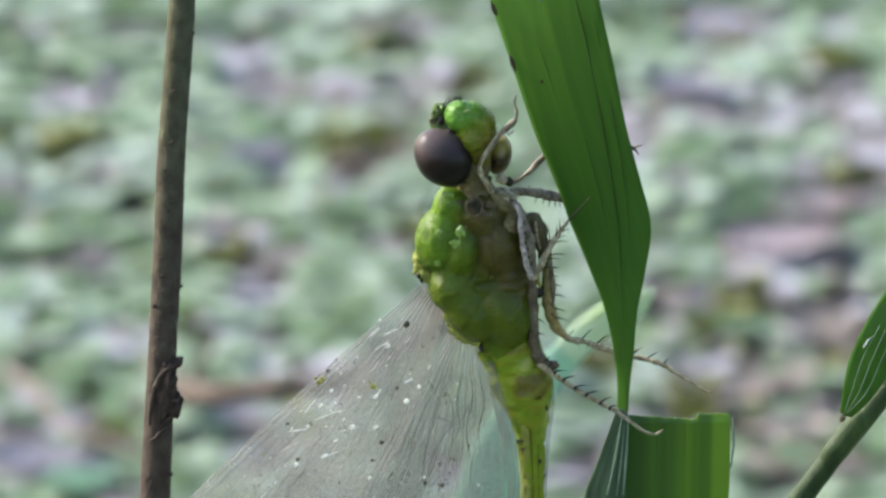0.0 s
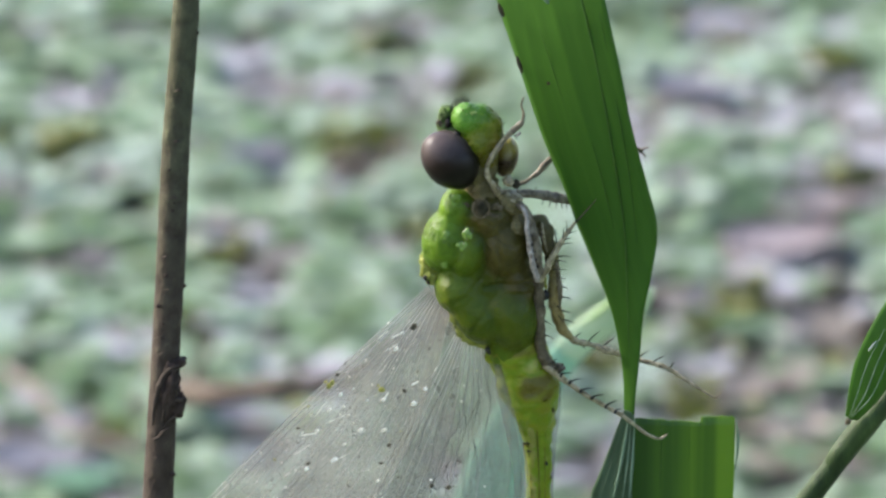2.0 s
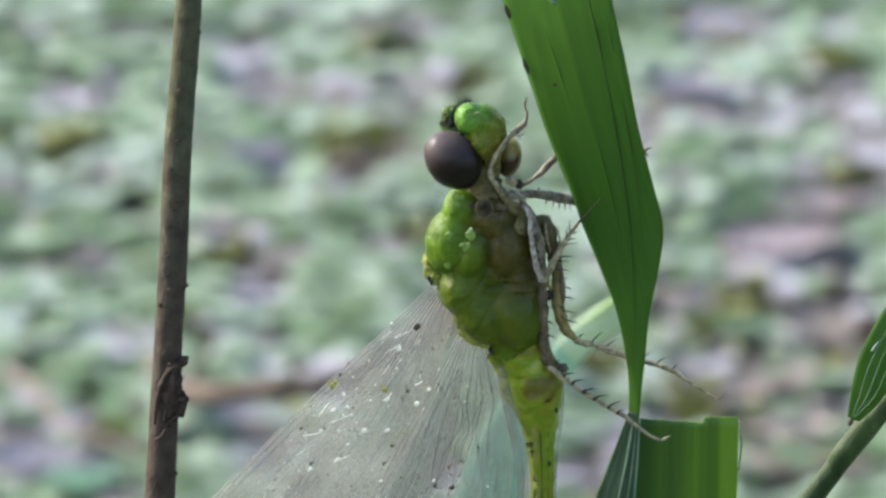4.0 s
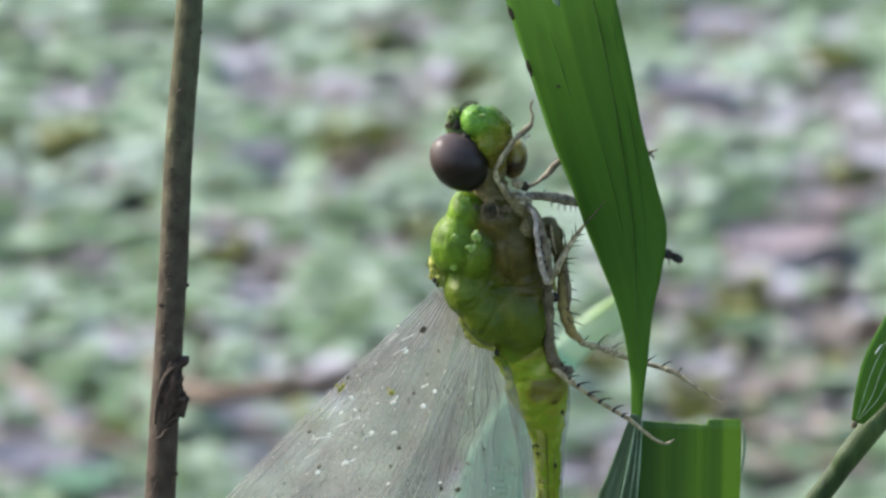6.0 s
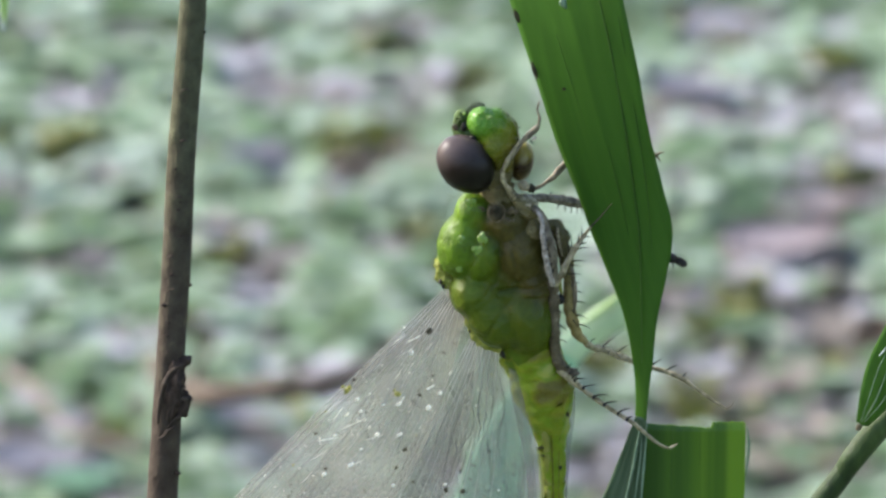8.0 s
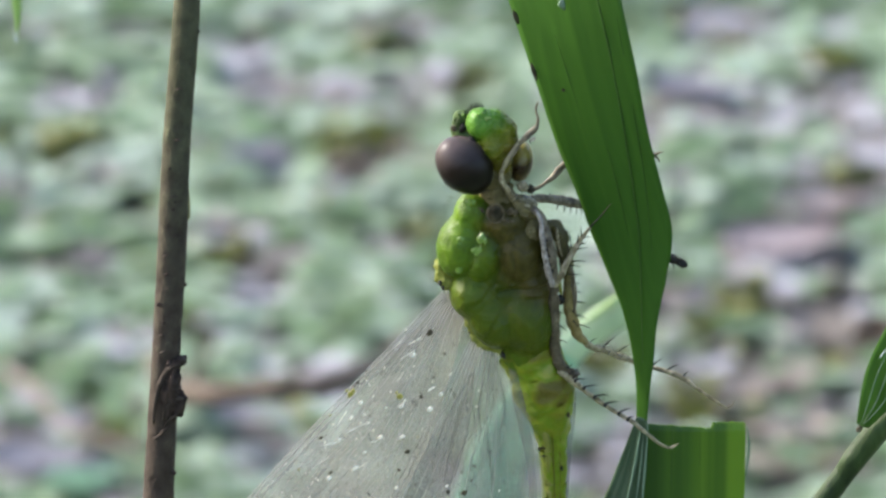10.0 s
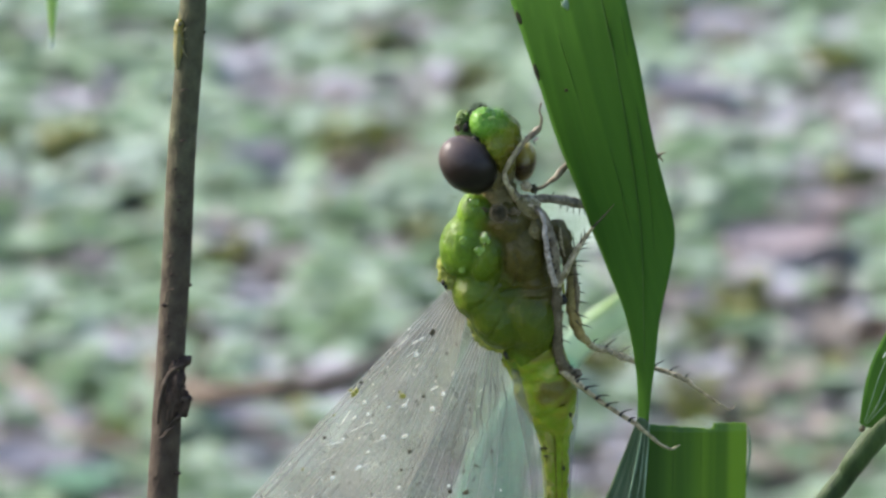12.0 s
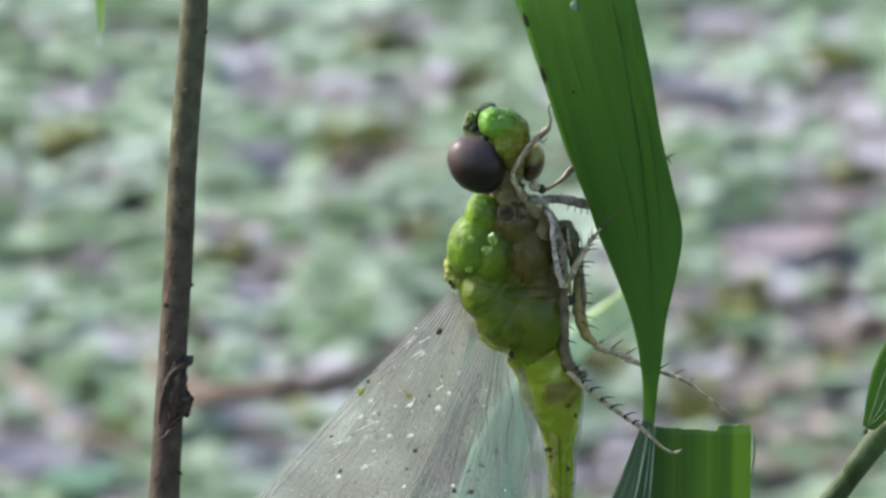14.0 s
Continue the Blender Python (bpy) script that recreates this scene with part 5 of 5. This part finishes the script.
        # white streaks imitate the light that glistens on the veins
        for a, b, thick in VEIN_GLINTS if name == "forewing" else ():
            p, q = spot(*a), spot(*b)
            if max(p[0], q[0]) < 0.3:
                line = [at(p[1] + (q[1] - p[1]) * f / 6, p[2] + (q[2] - p[2]) * f / 6) + Vector((0, -0.07, 0)) for f in range(7)]
                part("vein_glint", tube(line, [thick * w for w in (0.2, 0.7, 0.9, 0.4, 0.9, 0.6, 0.2)], seg=6, n=2, rough=0.4, freq=3), DEW_GLINT, wing)
        # more painted glints, scattered along the forewing in white and pale grey
        if name == "forewing":
            for i in range(60):
                u, v, run = r.uniform(0.06, 0.58), r.uniform(0.03, 0.7), r.uniform(0.02, 0.09)
                bend, thick = r.gauss(0, 0.01), r.choice((0.014, 0.018, 0.022, 0.03))
                line = [at(u + run * f / 5, v + bend * math.sin(f * 0.7 + i)) + Vector((0, -0.07, 0)) for f in range(6)]
                part("vein_glint", tube(line, [thick * w for w in (0.2, 0.8, 0.5, 1.0, 0.5, 0.2)], seg=6, n=2, rough=0.6, freq=3), DEW_GLINT if i % 4 == 0 and run < 0.06 else WINGVEIN, wing)
        else:
            for path in BOWED_VEINS:
                hits = [spot(x, y) for x, y in path]
                if max(h[0] for h in hits) < 0.4:
                    line = [at(h[1], h[2]) + Vector((0, -0.06, 0)) for h in hits]
                    part("bowed_vein", tube(line, [0.016] + [0.028] * (len(line) - 2) + [0.016], seg=6, n=8, rough=0.3), NETVEIN, wing, "dark bowed vein")
        for i in range(70 if name == "forewing" else 14):
            u, v = r.uniform(0.08, 0.6), r.uniform(0.02, 0.5) if i % 3 else r.uniform(0.02, 0.95)
            s = r.choice((0.02, 0.025, 0.03, 0.04, 0.05))
            part("dew_drop", blob(at(u, min(v, 0.95)) + Vector((0, -0.06, 0)), (s * 0.7, s * 0.5, s * r.uniform(0.8, 2.0)), r.uniform(20, 60), level=2, rough=1.0, freq=2.5, seed=i), DEW_GLINT, wing)
        for i in range(18):
            u, v = r.uniform(0.05, 0.6), r.uniform(0.05, 0.95)
            s = r.choice((0.03, 0.04, 0.06, 0.08))
            part("dust_speck", blob(at(u, v) + Vector((0, -0.06, 0)), (s * r.uniform(1, 1.6), s * 0.6, s), r.uniform(0, 90), level=1, rough=0.6), r.choice((GRIT, GRIT, GRIT, YELLOWGRIT)), wing)
    return wing


dragonfly, wings, reach_shin, hind_shin = build_dragonfly()


# ---- small insects ----
def build_hopper():
    """A leafhopper, head up, about 4 mm long; built round its own middle."""
    hp = thing("leafhopper", (-16.18, 2.4, 319.79), "tiny pale yellow green leafhopper climbing the stem", "leafhopper")
    c = Vector((-16.18, 2.4, 319.79))
    part("abdomen", blob(c + Vector((0, 0, -0.1)), (0.32, 0.28, 1.25), rough=0.08), HOPPER, hp)
    hd = part("head", blob(c + Vector((0, -0.02, 1.15)), (0.3, 0.26, 0.4), rough=0.1), HOPPER, hp, "blunt yellow head")
    part("pronotum", blob(c + Vector((0, -0.1, 0.8)), (0.34, 0.28, 0.42), rough=0.08), HOPPER, hp)
    for s in (-1, 1):
        part("forewing", blob(c + Vector((0.14 * s, -0.12, -0.45)), (0.22, 0.22, 1.45), 4 * s, rough=0.06), HOPPERWING, hp, "pale greenish folded forewing")
        part("eye", blob(c + Vector((0.26 * s, -0.05, 1.25)), (0.09, 0.09, 0.13), level=2), BLACK, hd)
        part("antenna", tube([c + Vector((0.2 * s, 0, 1.45)), c + Vector((0.3 * s, 0, 1.7)), c + Vector((0.32 * s, 0, 2.0))], [0.03, 0.02, 0.008], seg=5, n=3), HOPPER, hd)
        for k, (z, dz) in enumerate(((0.7, 0.5), (0.3, 0.1), (-0.1, -0.8))):
            part("leg", tube([c + Vector((0.25 * s, 0.1, z)), c + Vector((0.5 * s, 0.15, z + dz * 0.5)), c + Vector((0.55 * s, 0.4, z + dz))], [0.05, 0.035, 0.015], seg=6, n=3), HOPPERWING, hp)
    return hp


def build_fly():
    """A small black fly that settles at the blade's edge, half behind it."""
    c = Vector((14.39, 1, 309.18))
    fl = thing("small_fly", tuple(c), "tiny black fly sitting at blade edge", "fly")
    part("thorax", blob(c, (0.42, 0.34, 0.32), 25, rough=0.1), BLACK, fl)
    part("head", blob(c + Vector((-0.5, 0, 0.2)), (0.24, 0.28, 0.26), rough=0.08), BLACK, fl)
    part("abdomen", blob(c + Vector((0.55, 0, -0.24)), (0.5, 0.3, 0.28), 28, rough=0.12), BLACK, fl)
    for s in (-1, 1):
        part("wing", ribbon([(c.x, c.y + 0.18 * s, c.z + 0.22, 0.1, 70, 0), (c.x + 0.5, c.y + 0.3 * s, c.z + 0.12, 0.24, 70, 0), (c.x + 1.0, c.y + 0.36 * s, c.z - 0.1, 0.08, 70, 0)], 0.03, 4, 4), MEMBRANE, fl)
        for k in (-0.25, 0.05, 0.35):
            part("leg", tube([c + Vector((k, 0.15 * s, -0.15)), c + Vector((k * 1.6, 0.45 * s, -0.3)), c + Vector((k * 2.0, 0.5 * s, -0.62))], [0.05, 0.04, 0.015], seg=5, n=3), BLACK, fl)
    return fl


leafhopper = build_hopper()
small_fly = build_fly()

# ---- what moves: t, across, up (millimetres) and turn (degrees), against the pose in which it was built ----
BODY = [
    (0, -1.258, 0.368, -0.16), (0.5, -1.072, 0.359, -0.02), (1, -0.884, 0.283, 0.02), (1.5, -0.844, 0.251, -0.07),
    (2, -0.836, 0.226, -0.12), (2.5, -0.827, 0.268, -0.17), (3, -0.843, 0.268, -0.15), (5.5, -0.243, 0.075, -0.05),
    (6, -0.265, 0.068, -0.16), (6.5, -0.229, 0.083, 0.02), (7, -0.04, 0.042, 0.09), (7.5, 0, 0, 0),
    (8, 0.115, -0.058, 0.11), (10.5, 0.097, -0.122, -0.32), (11, 0.227, -0.132, -0.11), (11.5, 0.259, -0.132, -0.13),
    (12, 0.281, -0.099, -0.04), (12.5, 0.304, -0.083, -0), (13, 1.076, -0.042, 0.14), (13.5, 0.86, -0.047, 0.74),
    (14, 0.721, -0.103, 0.62)]
BLADE_SWAY = [
    (0, -1.046, 0.491, -0.69), (0.5, -0.876, 0.442, -0.57), (1, -0.699, 0.407, -0.49), (1.5, -0.651, 0.325, -0.51),
    (2, -0.636, 0.363, -0.62), (2.5, -0.605, 0.448, -0.85), (3, -0.649, 0.398, -0.61), (5.5, -0.151, 0.123, -0.25),
    (6, -0.168, 0.143, -0.12), (6.5, -0.174, 0.107, -0.1), (7, -0.039, 0.022, 0.12), (7.5, 0, 0, 0),
    (8, 0.116, -0.036, 0.12), (10.5, 0.183, -0.097, -0.26), (11, 0.247, -0.145, -0), (11.5, 0.241, -0.219, 0.09),
    (12, 0.258, -0.116, 0.07), (12.5, 0.302, -0.087, 0.06), (13, 0.762, -0.27, 0.57), (13.5, 0.637, -0.257, 0.7),
    (14, 0.607, -0.223, 0.35)]
BLADE_YAW = [(0, 3), (0.5, 4), (1, 4), (1.5, 3), (2, 4), (2.5, 4), (3, 4), (5.5, 2), (6, 2), (6.5, 1), (7, 0), (7.5, 0), (8, 0), (10.5, 1), (11, 0), (11.5, -1), (12, -1), (12.5, -2), (13, -14), (13.5, -9), (14, -6)]
TORN_SWAY = [
    (0, -0.887, 0.501, 0), (0.5, -0.775, 0.441, 0), (1, -0.61, 0.413, 0), (1.5, -0.582, 0.324, 0),
    (2, -0.609, 0.324, 0), (2.5, -0.636, 0.353, 0), (3, -0.609, 0.353, 0), (5.5, -0.14, 0.118, 0),
    (6, -0.195, 0.118, 0), (6.5, -0.195, 0.118, 0), (7, -0.029, 0.029, 0), (7.5, 0, 0, 0),
    (8, 0.083, -0.06, 0), (10.5, 0.084, -0.091, 0), (11, 0.192, -0.12, 0), (11.5, 0.165, -0.12, 0),
    (12, 0.165, -0.12, 0), (12.5, 0.221, -0.12, 0), (13, 0.58, -0.297, 0), (13.5, 0.497, -0.297, 0),
    (14, 0.441, -0.266, 0)]
STEM_SWAY = [
    (0, -0.603, -0.065, -0.41), (0.5, -0.332, -0.082, -0.26), (1, -0.383, -0.042, -0.14), (1.5, -0.494, -0.041, -0.14),
    (2, -0.385, -0.044, -0.26), (2.5, -0.385, -0.023, -0.26), (3, -0.33, -0.004, -0.27), (5.5, -0.165, -0.002, -0.14),
    (6, -0.219, -0.002, -0.14), (6.5, -0.165, 0, 0.01), (7, -0.054, -0.002, -0.14), (7.5, 0, 0, 0),
    (8, -0.054, 0.019, -0), (10.5, -0.384, 0.035, -0.26), (11, -0.218, 0.019, -0.01), (11.5, -0.166, -0.022, -0.13),
    (12, -0.053, 0.018, -0.01), (12.5, 0.001, 0.02, 0.13), (13, 0.495, 0.003, 0.26), (13.5, 0.249, 0.02, 0.06),
    (14, 0.055, 0.019, -0)]
SHOOT_SWAY = [
    (0, -0.963, 0.52, -1.89), (0.5, -0.813, 0.492, -1.78), (1, -0.668, 0.371, -2.06), (1.5, -0.639, 0.287, -2.8),
    (2, -0.621, 0.283, -3.06), (2.5, -0.621, 0.283, -3.06), (3, -0.62, 0.326, -3.16), (5.5, -0.2, 0.073, -1.1),
    (6, -0.218, 0.063, -0.83), (6.5, -0.185, 0.111, -0.48), (7, -0.058, 0.047, 0.19), (7.5, 0, 0, 0),
    (8, 0.075, -0.092, -0.24), (10.5, 0.115, -0.207, -0.05), (11, 0.257, -0.171, 0.37), (11.5, 0.277, -0.19, 0.1),
    (12, 0.277, -0.19, 0.1), (12.5, 0.28, -0.207, -0.05), (13, 0.569, -0.421, 1.52), (13.5, 0.516, -0.391, 1.5),
    (14, 0.491, -0.355, 2.07)]
WING_OPEN = [
    (0, -1.596, 0.322, -0.89), (0.5, -1.275, 0.298, -0.08), (1, -1.13, 0.283, -0.52), (1.5, -1.056, 0.223, -0.52),
    (2, -0.956, 0.177, -0.02), (2.5, -0.953, 0.219, -0.43), (3, -0.976, 0.221, -0.47), (5.5, -0.3, 0.06, -0.04),
    (6, -0.276, 0.058, -0), (6.5, -0.262, 0.059, -0.03), (7, -0.012, 0.019, 0.35), (7.5, 0, 0, 0),
    (8, 0.156, -0.041, 0.37), (10.5, 0.363, -0.205, 0.85), (11, 0.487, -0.203, 0.81), (11.5, 0.582, -0.205, 0.85),
    (12, 0.589, -0.148, 0.9), (12.5, 0.59, -0.104, 0.46), (13, 1.874, 0.029, 2.63), (13.5, 1.419, -0.023, 2.51),
    (14, 1.095, -0.071, 1.26)]


def swayed(ob, pivot, dx, dz, turn):
    """World pose of a thing moved by dx, dz and turned about a pivot."""
    p = Vector(pivot) * MM
    at = Matrix.Translation(ORIGIN[ob.name] * MM)
    return Matrix.Translation(p + Vector((dx, 0, dz)) * MM) @ Matrix.Rotation(radians(turn), 4, "Y") @ Matrix.Translation(-p) @ at


def sway(ob, pivot, rows, share=1.0):
    walk(ob, [(t, swayed(ob, pivot, x, z, r * share)) for t, x, z, r in rows])


def motions():
    sway(dragonfly, (3.79, 0, 308.52), BODY)
    # the blade also turns about its own length
    axis, turns = Vector((5.3, -1, -30)), dict(BLADE_YAW)
    pivot = Matrix.Translation(Vector((12.44, 0, 298.75)) * MM)
    rows = []
    for t, x, z, r in BLADE_SWAY:
        spin = pivot @ Matrix.Rotation(radians(turns[t]), 4, axis) @ pivot.inverted()
        at = Matrix.Translation(ORIGIN[grass_blade.name] * MM)
        rows.append((t, swayed(grass_blade, (12.44, 0, 298.75), x, z, r * 0.8) @ at.inverted() @ spin @ at))
    walk(grass_blade, rows)
    sway(torn_leaf, (16.14, 2, 292.29), TORN_SWAY)
    sway(dead_stem, (-17.13, 4, 300.51), STEM_SWAY)
    sway(grass_shoot, (25.67, -2, 297.79), SHOOT_SWAY, 0.0)
    # wings open and close a little about the body
    for name in wings:
        for k, w in enumerate(wings[name]):
            rest = w.location.copy()
            side = 1 if k == 0 else -0.2
            walk(w, [(t, Matrix.Translation(rest) @ Matrix.Rotation(side * (wx - bx) / 4.2, 4, "Z")) for (t, wx, _, _), (_, bx, _, _) in zip(WING_OPEN, BODY)])
    # the two gripping shins turn at the knee, for their feet stay on the grass
    for shin in (reach_shin, hind_shin):
        rest = shin.location.copy()
        walk(shin, [(t, Matrix.Translation(rest) @ Matrix.Rotation(radians(2.6 * x), 4, "Y")) for t, x, _, _ in BODY])
    # the leafhopper walks round the stem and up it
    climb = [(0, 290, 560, 5.5, 4, 180), (3, 300, 560, 5.5, 4, 180), (6, 308, 500, 5.5, 4, 180), (8, 314, 430, 5.5, 4, 180), (9.6, 318, 360, 5.5, 6, 150), (10.3, 337, 330, 5.3, 14, 110),
             (10.5, 347, 332, 4.6, 16, 85), (10.7, 347, 312, 4.3, 14, 80), (10.9, 346, 255, 3.8, 8, 68), (11.1, 345, 250, 3.6, 8, 58), (11.3, 340, 190, 2.9, 8, 25), (11.5, 336, 177, 2.7, 6, 15),
             (11.7, 324, 118, 2.6, 4, -25), (11.9, 318, 80, 3.2, 4, -65), (12.1, 317, 72, 3.4, 4, -75), (12.5, 319, 62, 3.4, 4, -75), (12.7, 321, 50, 3.3, 4, -70), (13, 330, 20, 3.1, 4, -60),
             (13.5, 321, 0, 3.3, 4, -70), (14, 320, -80, 3.5, 4, -75)]
    walk(leafhopper, [(t, Matrix.Translation(Vector(stage(x, y, d)) * MM) @ pose(0, 0, 0, 0, lean, yaw)) for t, x, y, d, lean, yaw in climb])
    # the fly creeps from behind the blade to its edge, and slips back behind it
    visit = [(0, 1096, 440, 0.7), (3, 1108, 446, 0.7), (4.6, 1136, 452, 0.7), (5.2, 1179, 450, 0.8), (5.5, 1181, 450, 0.8), (6, 1182, 450, 0.8), (6.5, 1183, 451, 0.8), (7, 1185, 452, 0.8),
             (7.5, 1186, 453, 0.8), (8, 1189, 457, 0.8), (10.3, 1190, 459, 0.8), (10.5, 1190, 460, 0.8), (10.7, 1189, 460, 0.8), (10.9, 1140, 452, 0.7), (14, 1140, 440, 0.7)]
    walk(small_fly, [(t, Matrix.Translation(Vector(stage(x, y, d)) * MM)) for t, x, y, d in visit])
    # the leaf tip overhead swings into view
    tip = [(0, -55, 40), (3, -60, 40), (5.5, -50, 40), (6.5, 36, 40), (7.5, 24, 42), (8, 10, 40), (10.3, 40, 20), (10.5, 46, 22), (11, 50, 10), (11.5, 70, 0), (12, 92, 10), (12.5, 110, 2), (12.7, 140, 20), (13, 298, 50), (13.5, 242, 40), (14, 176, 16)]
    walk(hang, [(t, Matrix.Translation((ORIGIN[hang.name] + Vector(((x - 70) * 0.0323, 0, y * 0.0344))) * MM)) for t, x, y in tip])


motions()
